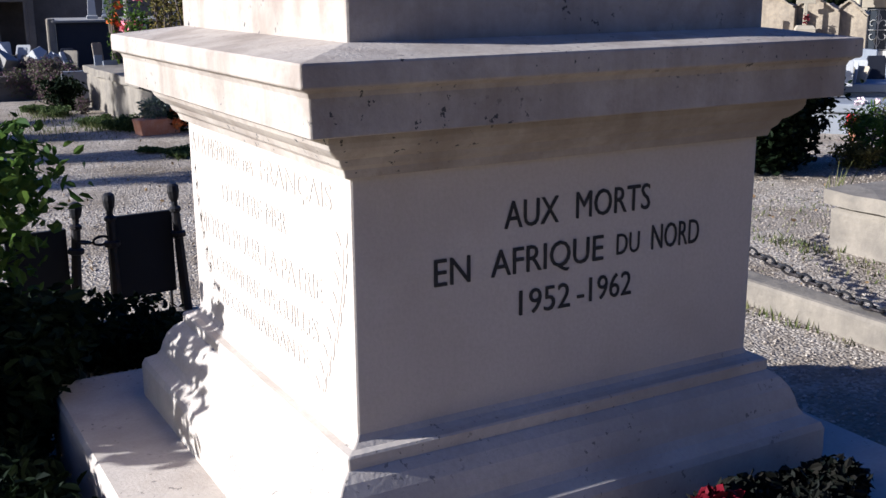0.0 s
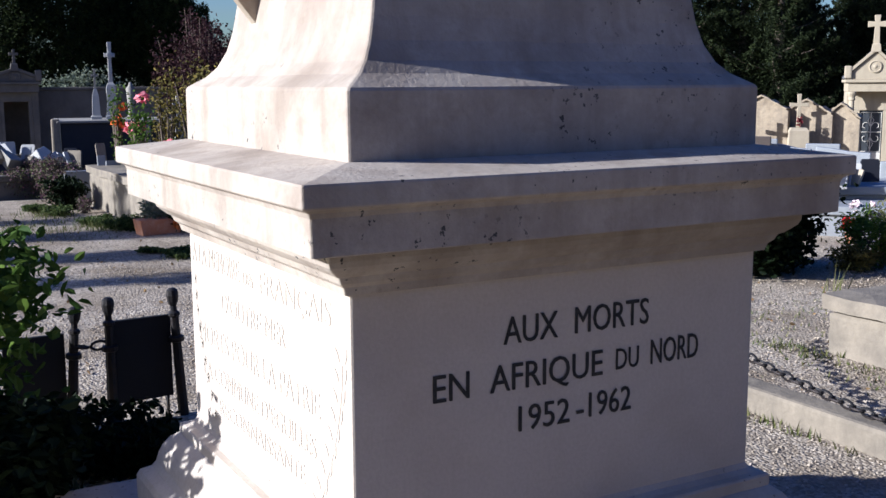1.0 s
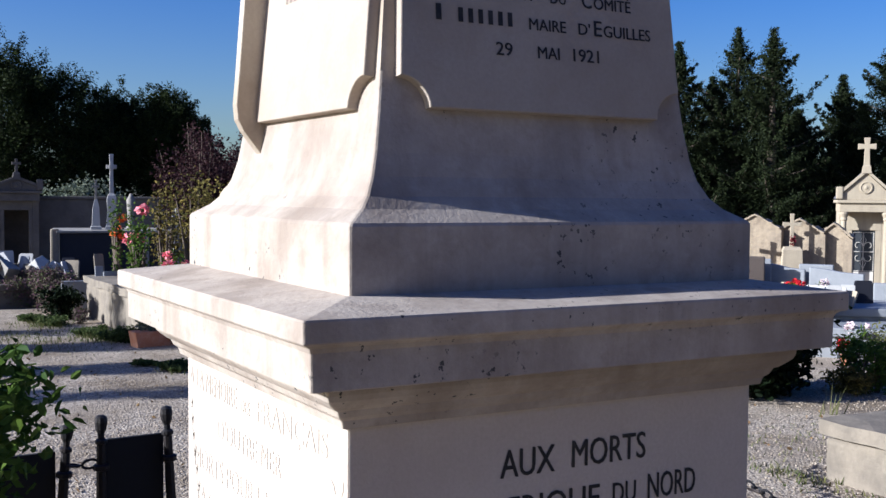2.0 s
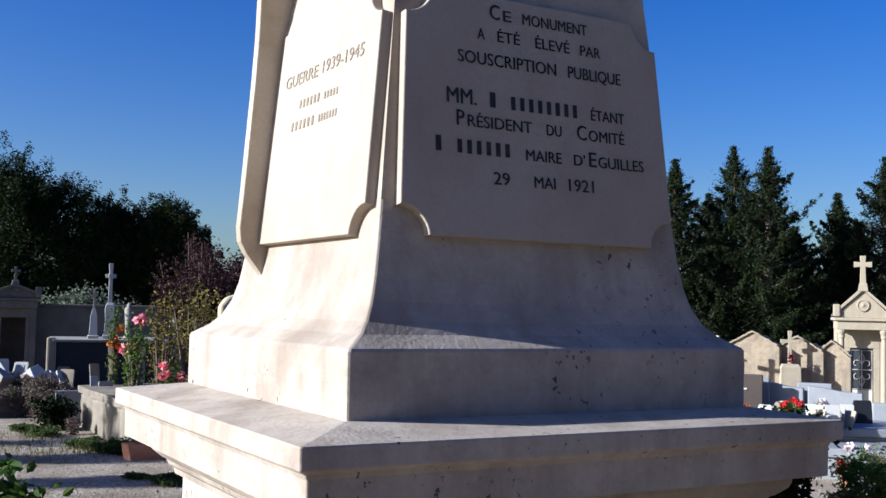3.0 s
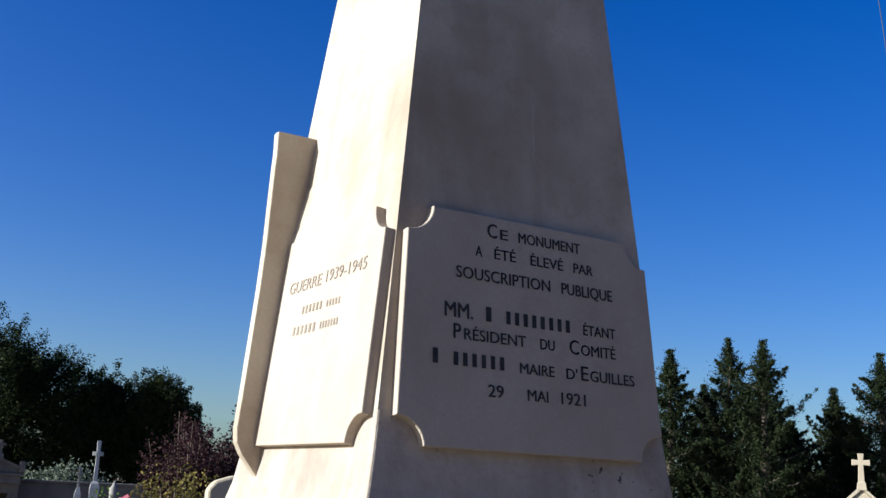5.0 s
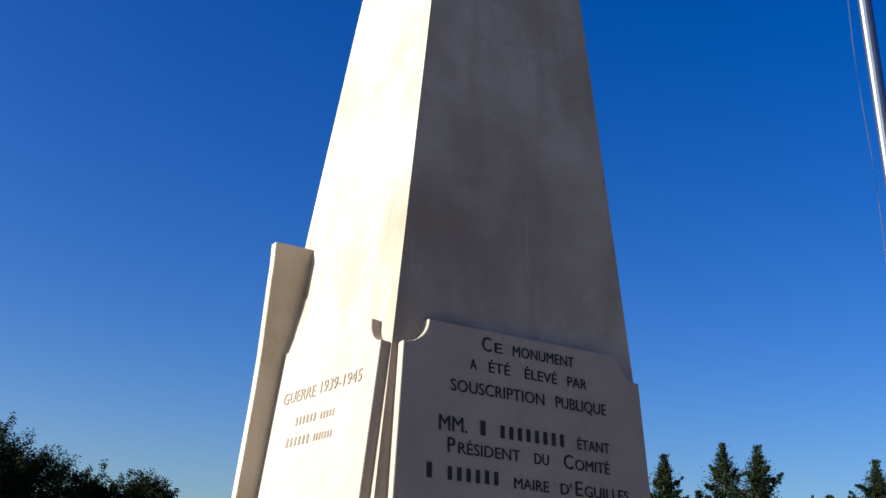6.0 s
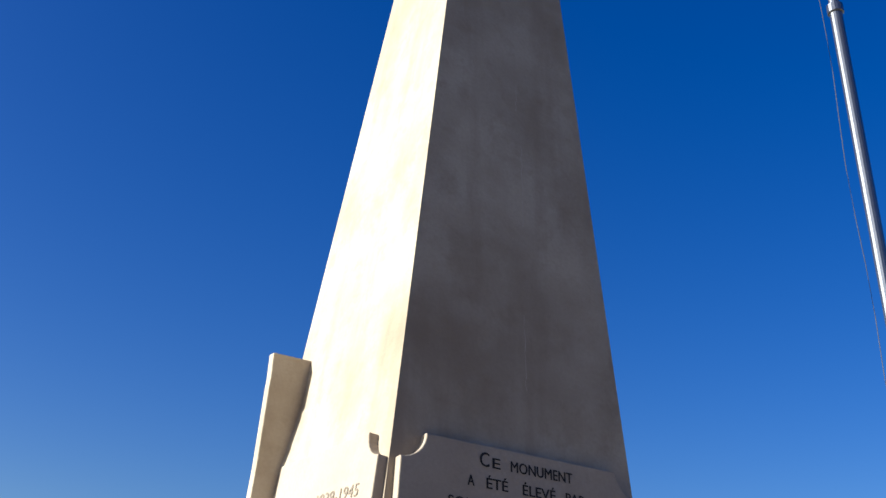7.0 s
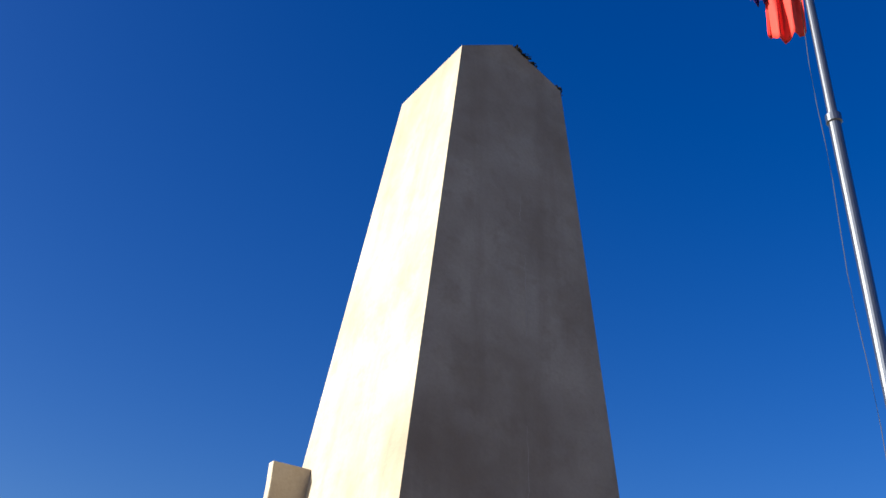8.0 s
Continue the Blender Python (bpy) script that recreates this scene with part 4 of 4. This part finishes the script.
for b, d, w, h, lean, z in ((0.2085, 14.45, 0.12, 0.37, -25, 0.45), (0.2075, 14.3, 0.10, 0.2, -14, 0.45), (0.217, 14.3, 0.18, 0.13, -10, 0.45)):
    x, y = spot(b, d)
    plate(x, y, z, w, h, -8 + w * 60, lean, OLD_STONE if h > 0.3 else GREY_GRANITE, "narrow stone plaque leaning on the tomb slab")
for b, d in ((0.190, 13.6), (0.1755, 15.3)):
    x, y = spot(b, d)
    shrub("potted_heather", "small russet potted plant on a grave", x, y, 0.16, 0.13, 0.24, 500, 0.03, HEATHER, 70 + int(d), 7, category="plant")



def broken_stone(x, y, z, size, seed, material):
    """A split block: a box knocked out of true, with uneven faces."""
    rs = random.Random(seed)
    own = box(-0.5, 0.5, -0.35, 0.35, 0, 0.6, 0.03)
    for v in own.verts:
        v.co += noise.noise_vector(v.co * 1.7 + Vector((seed * 3.3, 0, 0))) * 0.34
    own.transform(pose(0, 0, 0.05, rs.uniform(-25, 25), rs.uniform(-35, 35), 0) @ Matrix.Scale(size, 4))
    low = min(v.co.z for v in own.verts)
    own.transform(Matrix.Translation((0, 0, -low - 0.02 * size)))
    lone("broken_stone", own, material, "pale broken stone block heaped among the graves", "stone", pose(x, y, z, 0, 0, rs.uniform(0, 360)), group="heap of broken stones")


rs = random.Random(77)
for k in range(26):
    b, d = rs.uniform(0.112, 0.172), rs.uniform(16.75, 17.5)
    x, y = spot(b, d)
    in_heap = rs.random()
    broken_stone(x, y, height_of_ground(x, y) + (0.42 if 16.4 < d and (abs(b - 0.128) < 0.034 or abs(b - 0.160) < 0.026) else -0.02), 0.13 + 0.24 * in_heap * in_heap, 500 + k, rs.choice((MARBLE, OLD_STONE, CONCRETE, OLD_STONE)))

# flower trough by the path
e = thing("flower_trough", "terracotta trough with orange flowers on the gravel", "planter", 1.45, 8.50, -0.01, 8)
part("trough", prism([(-0.20, 0), (0.20, 0), (0.23, 0.17), (-0.23, 0.17)], 0.2, bevel=0.01), TERRACOTTA, e)
rg = np.random.default_rng(81)
part("leaves", foliage(cloud(rg, (0, 0.1, 0.27), (0.22, 0.12, 0.13), 420, 0.2), 0.05, 81), OLIVE, e)
for k in range(5):
    part("bloom", foliage(cloud(rg, (rg.uniform(0.12, 0.30), rg.uniform(-0.05, 0.1), rg.uniform(0.06, 0.26)), (0.05, 0.05, 0.05), 24, 0.4), 0.05, 82 + k, 0.8), ORANGE_PETAL, e)
shrub("green_clump", "small dark green plant beside the trough", 1.66, 8.62, 0.16, 0.16, 0.30, 500, 0.045, SHADE_DARK_SHRUB, 86, 8, category="plant")


# ---- far wall and chapels ----
def stone_wall():
    x0, y0 = spot(0.04, 31.5)
    x1, y1 = spot(0.42, 31.5)
    a = math.degrees(math.atan2(y1 - y0, x1 - x0))
    n = math.hypot(x1 - x0, y1 - y0)
    bm = box(0, n, 0, 0.35, -0.05, 2.17, 0.02)
    box(-0.02, n + 0.02, -0.04, 0.39, 2.172, 2.25, 0.02, bm)
    lone("wall_north", bm, WALL_STONE, "weathered grey cemetery wall", "wall", pose(x0, y0, -0.78, 0, 0, a), kind="structure")


stone_wall()
x, y = spot(0.19, 32.6)
shrub("silver_hedge", "pale silvery hedge behind the cemetery wall", x, y, 1.5, 0.5, 2.75, 5200, 0.10, OLIVE, 91, 22, base=1.6, category="hedge")


def chapel(x, y, turn, w, deep, wall_h, rise, door_w, door_h, columns, stone, label, grille, cross_h):
    z = height_of_ground(x, y) - 0.05
    e = thing("grave_chapel", label, "chapel", x, y, z, turn)
    hw, side = w / 2, (w - door_w) / 2
    porch = 0.35 if columns else 0.12
    for s in (-1, 1):
        part("side_wall", box(s * hw - (0.16 if s > 0 else 0), s * hw + (0 if s > 0 else 0.16), porch, deep, 0, wall_h, 0.01), stone, e)
        part("front_jamb", box(*sorted((s * (hw - 0.162), s * door_w / 2)), porch, porch + 0.14, 0, door_h, 0.008), stone, e)
    part("lintel", box(-hw + 0.162, hw - 0.162, porch, porch + 0.14, door_h + 0.002, wall_h, 0.008), stone, e)
    part("back_wall", box(-hw + 0.162, hw - 0.162, deep - 0.15, deep - 0.01, 0, wall_h), stone, e)
    part("base_step", box(-hw - 0.06, hw + 0.06, -0.10, deep + 0.05, -0.1, 0.12, 0.015), stone, e)
    part("entablature", box(-hw - 0.01, hw + 0.01, -0.03, deep + 0.02, wall_h + 0.002, wall_h + 0.20, 0.01), stone, e)
    part("cornice", box(-hw - 0.07, hw + 0.07, -0.09, deep + 0.06, wall_h + 0.202, wall_h + 0.27, 0.015), stone, e)
    zt = wall_h + 0.272
    part("pediment", prism([(-hw - 0.02, zt), (hw + 0.02, zt), (hw + 0.02, zt + 0.08), (0, zt + rise), (-hw - 0.02, zt + 0.08)], 0.16, m=Matrix.Translation((0, -0.03, 0)), bevel=0.008), stone, e)
    for s in (-1, 1):
        part("raking_cornice", prism([(s * (hw + 0.08), zt + 0.06), (s * (hw + 0.08), zt + 0.13), (0, zt + rise + 0.08), (0, zt + rise)], 0.22, m=Matrix.Translation((0, -0.08, 0))), stone, e)
        part("acroterion", box(s * (hw + 0.02) - 0.075, s * (hw + 0.02) + 0.075, -0.10, 0.06, zt + 0.02, zt + 0.30, 0.03), stone, e)
        part("roof_slope", prism([(s * (hw + 0.06), zt + 0.02), (s * (hw + 0.06), zt + 0.06), (0, zt + rise + 0.03), (0, zt + rise - 0.03)], deep - 0.1, m=Matrix.Translation((0, 0.142, 0))), ROOF_DARK, e)
    part("medallion", turned([(0.14, 0), (0.14, 0.02), (0.115, 0.03), (0.105, 0.012), (0.05, 0.02), (0.02, 0.035)], 20, m=Matrix.Translation((0, -0.032, zt + rise * 0.45)) @ pose(0, 0, 0, 90)), stone, e)
    base = zt + rise
    part("cross_base", tiers([(0.10, base - 0.02), (0.08, base + 0.14), (0.06, base + 0.17)]), stone, e)
    cross(e, cross_h, cross_h * 0.62, cross_h * 0.17, base + 0.16, stone)
    if columns:
        for s in (-1, 1):
            c = part("column", turned([(0.085, 0.12), (0.085, 0.20), (0.066, 0.24), (0.066, wall_h * 0.6), (0.058, wall_h - 0.20)], 16, m=Matrix.Translation((s * (hw - 0.09), 0.06, 0))), stone, e)
            part("capital", turned([(0.058, wall_h - 0.20), (0.075, wall_h - 0.18), (0.07, wall_h - 0.12), (0.105, wall_h - 0.04), (0.105, wall_h)], 12, m=Matrix.Translation((s * (hw - 0.09), 0.06, 0))), stone, c)
    if not grille:
        return e
    door = part("door", box(-door_w / 2, door_w / 2, porch + 0.05, porch + 0.09, 0.12, door_h - 0.01), GLASS_DARK, e, "dark chapel door")
    g0, g1 = door_h * 0.44, door_h - 0.05
    part("door_panel", box(-door_w / 2 + 0.02, door_w / 2 - 0.02, porch + 0.02, porch + 0.046, 0.14, g0 - 0.02, 0.008), IVORY, door)
    yy = porch + 0.03
    hx = door_w / 2 - 0.03
    for pts in ([(-hx, yy, g0), (hx, yy, g0), (hx, yy, g1), (-hx, yy, g1), (-hx, yy, g0)], [(0, yy, g0), (0, yy, g1)], [(-hx, yy, (g0 + g1) / 2), (hx, yy, (g0 + g1) / 2)]):
        part("grille_bar", tube(pts, 0.010, 5), IVORY, door)
    for s in (-1, 1):
        for up in (-1, 1):
            mid = (g0 + g1) / 2
            q = []
            for k in range(20):
                a = k / 19 * 4.6
                rr = 0.10 - 0.017 * k / 19 * 4
                q.append((s * (0.115 - rr * math.cos(a)), yy, mid + up * (0.13 + rr * math.sin(a) * 1.1)))
            part("grille_scroll", tube(q, 0.008, 5), IVORY, door)
    for up in (-1, 1):
        zc = (g0 + g1) / 2 + up * (g1 - g0) * 0.30
        part("grille_lozenge", tube([(0, yy, zc - 0.13), (0.06, yy, zc), (0, yy, zc + 0.13), (-0.06, yy, zc), (0, yy, zc - 0.13)], 0.008, 5), IVORY, door)
    return e


x, y = spot(0.7785, 26)
chapel(x, y, -47, 1.08, 1.6, 2.08, 0.62, 0.50, 1.66, True, CHAPEL, "cream stone grave chapel with columns, pediment and cross", True, 0.62)
x, y = spot(0.1400, 30)
chapel(x, y, -4, 1.10, 1.5, 2.14, 0.30, 0.60, 1.90, False, WALL_STONE, "grey stone grave chapel with an open dark doorway", False, 0.36)

# gabled stelae in a row, each with a cross before it
for b, d, w, top in ((0.7175, 22.6, 1.05, 1.22), (0.7435, 22.8, 1.0, 1.14), (0.7625, 22.9, 0.70, 1.05), (0.6930, 22.6, 0.9, 1.0)):
    x, y = spot(b, d)
    z = height_of_ground(x, y) - 0.04
    h = top - z
    e = thing("gabled_stele", "ochre rubble stele with a gabled tile-edged top", "headstone", x, y, z, -56, group="row of gabled stelae")
    rs = random.Random(int(b * 10000))
    rim = [(w / 2 - w * k / 14, h - 0.29 * abs(1 - k / 7) ** 1.2 + rs.uniform(-0.022, 0.018)) for k in range(15)]
    part("wall", prism([(-w / 2, 0), (w / 2, 0)] + rim, 0.28, bevel=0.008), RUBBLE, e)
    for s in (-1, 1):
        for k in range(5):
            t0 = k / 5
            part("tile", box(-0.065, 0.065, -0.05, 0.33, -0.015, 0.02, 0.006, m=Matrix.Translation((s * (0.05 + t0 * w * 0.46), 0, h - t0 * 0.27)) @ pose(0, 0, 0, rs.uniform(-4, 4), s * (30 + rs.uniform(-9, 9)), rs.uniform(-6, 6))), RUBBLE, e)
for b, d, zb, ch, cw, off in ((0.7435, 22.8, 0.62, 0.66, 0.36, 0.32), (0.7175, 22.6, 0.50, 0.66, 0.40, 1.0)):
    x, y = spot(b, d)
    x, y = x - 0.97 * off, y + 0.10 * off - 0.12
    z = height_of_ground(x, y) - 0.04
    e = thing("grave_cross", "pale stone cross on a tapered pedestal", "cross", x, y, z, -40 if b > 0.72 else -75, group="crosses before the stelae")
    part("pedestal", tiers([(0.27, 0), (0.22, 0.15), (0.19, zb - z - 0.06), (0.15, zb - z)], rounded=0.01), CHAPEL, e)
    cross(e, ch, cw, 0.065, zb - z, CHAPEL)
    rg = np.random.default_rng(int(b * 1000))
    part("wreath", foliage(cloud(rg, (0, -0.1, zb - z + 0.12), (0.06, 0.04, 0.12), 70, 0.2), 0.05, 5, 0.8), DEEP_ROSE if b > 0.72 else SHADE_DARK_SHRUB, e)

# modern headstones
x, y = spot(0.7135, 13.6)
e = headstone(x, y, 0.40, 0.90, 0.07, -50, BROWN_GRANITE, "dark brown granite headstone with a gilt cross")
part("gilt_cross", prism(cross_outline(0.26, 0.15, 0.018, 1.0), 0.012, m=Matrix.Translation((-0.06, -0.049, 0.55))), IVORY, e)
for b, d, w, h, turn, shape, m, label in ((0.7245, 13.8, 0.12, 0.86, -48, "flat", GREY_GRANITE, "narrow blue-grey granite slab"), (0.7360, 13.9, 0.46, 0.80, -56, "slope", GREY_GRANITE, "blue-grey granite headstone with a curved top"), (0.7530, 14.0, 0.40, 0.80, -54, "flat", GREY_GRANITE, "plain blue-grey granite headstone"), (0.7640, 13.7, 0.62, 0.78, -57, "slope", GREY_GRANITE, "wide blue-grey granite headstone with inset plaque"), (0.7895, 13.2, 0.28, 0.66, -52, "flat", GREY_GRANITE, "pale grey granite headstone")):
    x, y = spot(b, d)
    headstone(x, y, w, h, 0.09, turn, m, label, shape, group="modern headstones")
for b, d, z, w, h, turn, lean, m in ((0.7230, 12.0, 0.42, 0.14, 0.28, -60, -30, MARBLE), (0.7305, 12.0, 0.42, 0.16, 0.28, -20, -32, OLD_STONE), (0.7370, 12.1, 0.44, 0.12, 0.25, -40, -20, GREY_GRANITE), (0.7560, 12.2, 0.46, 0.20, 0.24, -30, -20, MARBLE), (0.7620, 12.0, 0.42, 0.22, 0.30, -60, -30, MARBLE), (0.7690, 12.1, 0.36, 0.16, 0.24, -30, -25, DARK_GRANITE), (0.7790, 12.6, 0.30, 0.20, 0.42, -30, -8, DARK_GRANITE)):
    x, y = spot(b, d)
    plate(x, y, z - 0.03, w, h, turn, lean, m, "small memorial plaque standing on a grave slab")
for b, d, w in ((0.733, 12.4, 1.3), (0.762, 12.5, 1.3)):
    x, y = spot(b, d)
    tomb(-w / 2, w / 2, -0.5, 0.9, 0.44, GREY_GRANITE, "grey granite grave with plaques and flowers", x=x, y=y, turn=-35)


rs = random.Random(31)
for k in range(16):
    x, y = spot(0.722 + 0.0032 * k + rs.uniform(-0.001, 0.001), 11.75 + rs.uniform(-0.05, 0.5))
    plate(x, y, 0.43 + height_of_ground(x, y), rs.uniform(0.13, 0.26), rs.uniform(0.16, 0.30), rs.uniform(-85, -30), rs.uniform(-42, -12), rs.choice((MARBLE, MARBLE, CHAPEL, GREY_GRANITE, OLD_STONE)), "small pale memorial plaque standing on a grave slab")


def flower_pot(x, y, z, r, petals, seed, label, n=5):
    e = thing("flower_pot", label, "flower pot", x, y, z, group="flower pots on graves")
    rg = np.random.default_rng(seed)
    part("pot", turned([(r * 0.7, 0), (r, r * 1.4), (r * 1.1, r * 1.45), (r * 1.1, r * 1.65), (r * 0.9, r * 1.65)], 14), TERRACOTTA if seed % 2 else MARBLE, e)
    part("leaves", foliage(cloud(rg, (0, 0, r * 2.4), (r * 1.6, r * 1.6, r * 1.2), 160, 0.2), r * 0.7, seed), SHRUB, e)
    for k in range(n):
        a = rg.uniform(0, 6.28)
        part("bloom", foliage(cloud(rg, (math.cos(a) * r, math.sin(a) * r, r * rg.uniform(2.4, 3.8)), (r * 0.55,) * 3, 26, 0.4), r * 0.6, seed + k, 0.8), petals, e)


for b, d, z, r, petals, seed, label in ((0.7405, 11.6, 0.42, 0.085, RED_PETAL, 101, "pot of red and white flowers"), (0.7175, 13.0, 0.20, 0.09, RED_PETAL, 102, "pot of red flowers by a headstone"), (0.7095, 13.2, 0.25, 0.08, ORANGE_PETAL, 103, "pot of orange flowers"), (0.7760, 11.3, 0.0, 0.09, WHITE_PETAL, 104, "pot of white flowers"), (0.7700, 10.9, 0.0, 0.06, RED_PETAL, 105, "small terracotta pot with red flowers"), (0.7560, 12.3, 0.46, 0.06, WHITE_PETAL, 106, "pot of pale flowers")):
    x, y = spot(b, d)
    flower_pot(x, y, z, r, petals, seed, label)
for b, d, h, m, seed in ((0.777, 9.9, 0.45, SHRUB, 111), (0.790, 10.2, 0.5, GRASS, 112), (0.772, 9.3, 0.24, YELLOWING, 113), (0.785, 9.4, 0.42, SHRUB, 114)):
    x, y = spot(b, d)
    shrub("grave_plant", "green plant growing on a grave", x, y, 0.26, 0.22, h, 900, 0.05, m, seed, 9, category="plant", aspect=0.3)

# red flowers on the low concrete tomb
e = thing("flower_spray", "spray of red artificial flowers on a tomb", "flowers", 4.15, 1.25, 0.335)
rg = np.random.default_rng(121)
part("leaves", foliage(cloud(rg, (0, 0, 0.06), (0.16, 0.12, 0.05), 160, 0.2), 0.06, 121), SHADE_DARK_SHRUB, e)
for k in range(6):
    part("bloom", foliage(cloud(rg, (rg.uniform(-0.12, 0.12), rg.uniform(-0.1, 0.1), rg.uniform(0.06, 0.12)), (0.05, 0.05, 0.04), 30, 0.4), 0.05, 122 + k, 0.8), RED_PETAL, e)

# wreath at the memorial's foot
e = thing("flower_wreath", "dark wreath with a few deep red flowers", "wreath", 0.29, -0.86, 0.262)
rg = np.random.default_rng(131)
ring = np.array([(0.30 * math.cos(a), 0.06 * math.sin(a), 0.045 + 0.012 * math.sin(5 * a)) for a in np.linspace(0, 6.28, 90)])
# leaves from near-black green to very dark brown
part("leaves", foliage(np.concatenate([cloud(rg, c, (0.06, 0.045, 0.045), 60, 0.1) for c in ring]), 0.034, 131, oval=True), leafy("near_black_wreath_leaves", (0.004, 0.006, 0.004), (0.014, 0.012, 0.009), through_light=0), e)
DEEP_RED = leafy("deep_red_petals", (0.07, 0.003, 0.007), (0.12, 0.006, 0.012), through_light=0.05)
for k, (px, py, pz) in enumerate(((-0.265, -0.02, 0.085), (-0.15, -0.02, 0.115), (-0.115, -0.035, 0.10))):
    part("bloom", foliage(cloud(rg, (px, py, pz), (0.034, 0.034, 0.028), 60, 0.4), 0.036, 132 + k, 0.9, oval=True), DEEP_RED, e)
part("ribbon", tube([(-0.28, -0.07, 0.06), (-0.22, -0.10, 0.075), (-0.12, -0.09, 0.08)], 0.005, 4), mat("yellow_ribbon", (0.7, 0.6, 0.08), 0.5), e, "yellow ribbon")


# ---- flagpole ----
PX, PY = spot(0.8305, 8.4)
TX, TY = spot(0.7930, 8.4)
e = thing("flagpole", "galvanised steel flagpole flying a flag", "flagpole", PX, PY, -0.03)
e.matrix_world = Matrix.Translation((PX, PY, -0.03)) @ Vector((TX - PX, TY - PY, 9.03)).to_track_quat("Z", "Y").to_matrix().to_4x4()
part("lower_tube", tube([(0, 0, 0), (0, 0, 7.78)], 0.055, 16), STEEL, e)
part("collar", turned([(0.058, 7.75), (0.072, 7.76), (0.072, 7.84), (0.050, 7.85)], 16), STEEL, e)
part("upper_tube", tube([(0, 0, 7.84), (0, 0, 10.4)], [0.046, 0.040], 16), STEEL, e)
part("cap", turned([(0.045, 10.4), (0.07, 10.43), (0.05, 10.5), (0.01, 10.53)], 14), STEEL, e)
away = e.matrix_world.to_3x3().inverted() @ Vector((-0.6, 0.79, 0))
part("halyard", tube([away * (0.07 + 0.06 * math.sin(k / 20 * 3.14) + 0.012 * math.sin(k * 1.3)) + Vector((0, 0, 1.2 + 9.1 * k / 20)) for k in range(21)], 0.0032, 5), ROPE, e)


def flag(z0, z1, x0, x1, material, seed, name):
    own = bmesh.new()
    grid = [[own.verts.new((x0 + (x1 - x0) * i / 16, 0.055 * math.sin(i * 0.95 + j * 0.18 + seed) + 0.02 * math.sin(i * 2.1), z0 + (z1 - z0) * j / 20 - 0.10 * math.sin(math.pi * i / 16) * (1 - j / 20) + 0.03 * math.sin(i * 0.8 + seed))) for i in range(17)] for j in range(21)]
    for j in range(20):
        for i in range(16):
            own.faces.new((grid[j][i], grid[j][i + 1], grid[j + 1][i + 1], grid[j + 1][i]))
    ob = part(name, own, material, e, smooth=True)
    ob.matrix_world = Matrix.Translation(e.matrix_world @ Vector((0, 0, 9.2))) @ pose(0, 0, 0, 0, 0, -52) @ Matrix.Translation((0, 0, -9.2))
    ob.modifiers.new("cloth", "SOLIDIFY").thickness = 0.004


flag(8.90, 10.3, -0.42, -0.06, RED_CLOTH, 0.0, "red_stripe")
flag(9.42, 10.3, -0.56, -0.38, BLUE_CLOTH, 1.4, "blue_stripe")

# ---- cypresses that shade the path ----
for x, y, h, r, seed in ((-8.0, 8.1, 5.2, 0.26, 141), (-9.0, 12.6, 6.0, 0.5, 143)):
    needle_tree(x, y, h, r, seed, 6000, 0.14, "slim dark cypress standing beside the gravel path")

# ---- south side, behind the camera: unseen wall and cypresses added to cut skylight ----
lone("wall_south", box(-14, 16, -9.4, -9.05, -0.1, 2.4, 0.02), WALL_STONE, "weathered grey cemetery wall", "wall", kind="structure")
rr = random.Random(9)
# added cypress row, unseen, keeps sky off the memorial's front face
model = [o for o in bpy.data.objects if o.name.startswith("cypress_tree") and o.parent is None][0]
for k in range(9):
    copy_thing(model, pose(-11 + k * 2.9 + rr.uniform(-0.5, 0.5), -11.5 + rr.uniform(-0.6, 0.6), -0.05, 0, 0, rr.uniform(0, 360)))


# ---- loose gravel and fallen leaves ----
def pebbles(seed, n, x0, x1, y0, y1):
    rg = np.random.default_rng(seed)
    verts, faces = [], []
    shape = ((1, 0, 0), (0, 1, 0), (-1, 0, 0), (0, -1, 0), (0, 0, 1), (0, 0, -1))
    for k in range(n):
        x, y = rg.uniform(x0, x1), rg.uniform(y0, y1)
        if max(abs(x), abs(y)) < 0.97 or 2.18 < x < 2.37 or (3.36 < x and y < 1.66):
            continue
        z, s, i = height_of_ground(x, y), rg.uniform(0.004, 0.010), len(verts)
        j = rg.uniform(0.7, 1.3, (6, 1)) * np.array(shape) * (s, s, s * 0.7)
        a = rg.uniform(0, 6.28)
        c, q = math.cos(a), math.sin(a)
        verts += [(x + c * p[0] - q * p[1], y + q * p[0] + c * p[1], z + s * 0.3 + p[2]) for p in j]
        faces += [(i + a, i + b, i + 4) for a, b in ((0, 1), (1, 2), (2, 3), (3, 0))] + [(i + b, i + a, i + 5) for a, b in ((0, 1), (1, 2), (2, 3), (3, 0))]
    return verts, [], faces


lone("gravel", pebbles(301, 15000, 0.9, 6.5, -1.2, 4.6), PEBBLE, "loose pale gravel stones", "gravel", kind="stuff")
lone("gravel", pebbles(302, 12000, -1.6, 1.9, 2.5, 9.0), PEBBLE, "loose pale gravel stones", "gravel", kind="stuff")
rg = np.random.default_rng(311)
lp = np.concatenate([np.stack([rg.uniform(1.0, 6.0, 130), rg.uniform(0.8, 4.4, 130)], 1), np.stack([rg.uniform(-1.0, 1.6, 90), rg.uniform(3.0, 9.0, 90)], 1)])
lone("fallen_leaf_litter", foliage(np.array([(a, b, height_of_ground(a, b) + 0.012) for a, b in lp]), 0.035, 312, 0.6), DEAD_LEAF, "scattered dry brown fallen leaves", "leaves", kind="stuff")
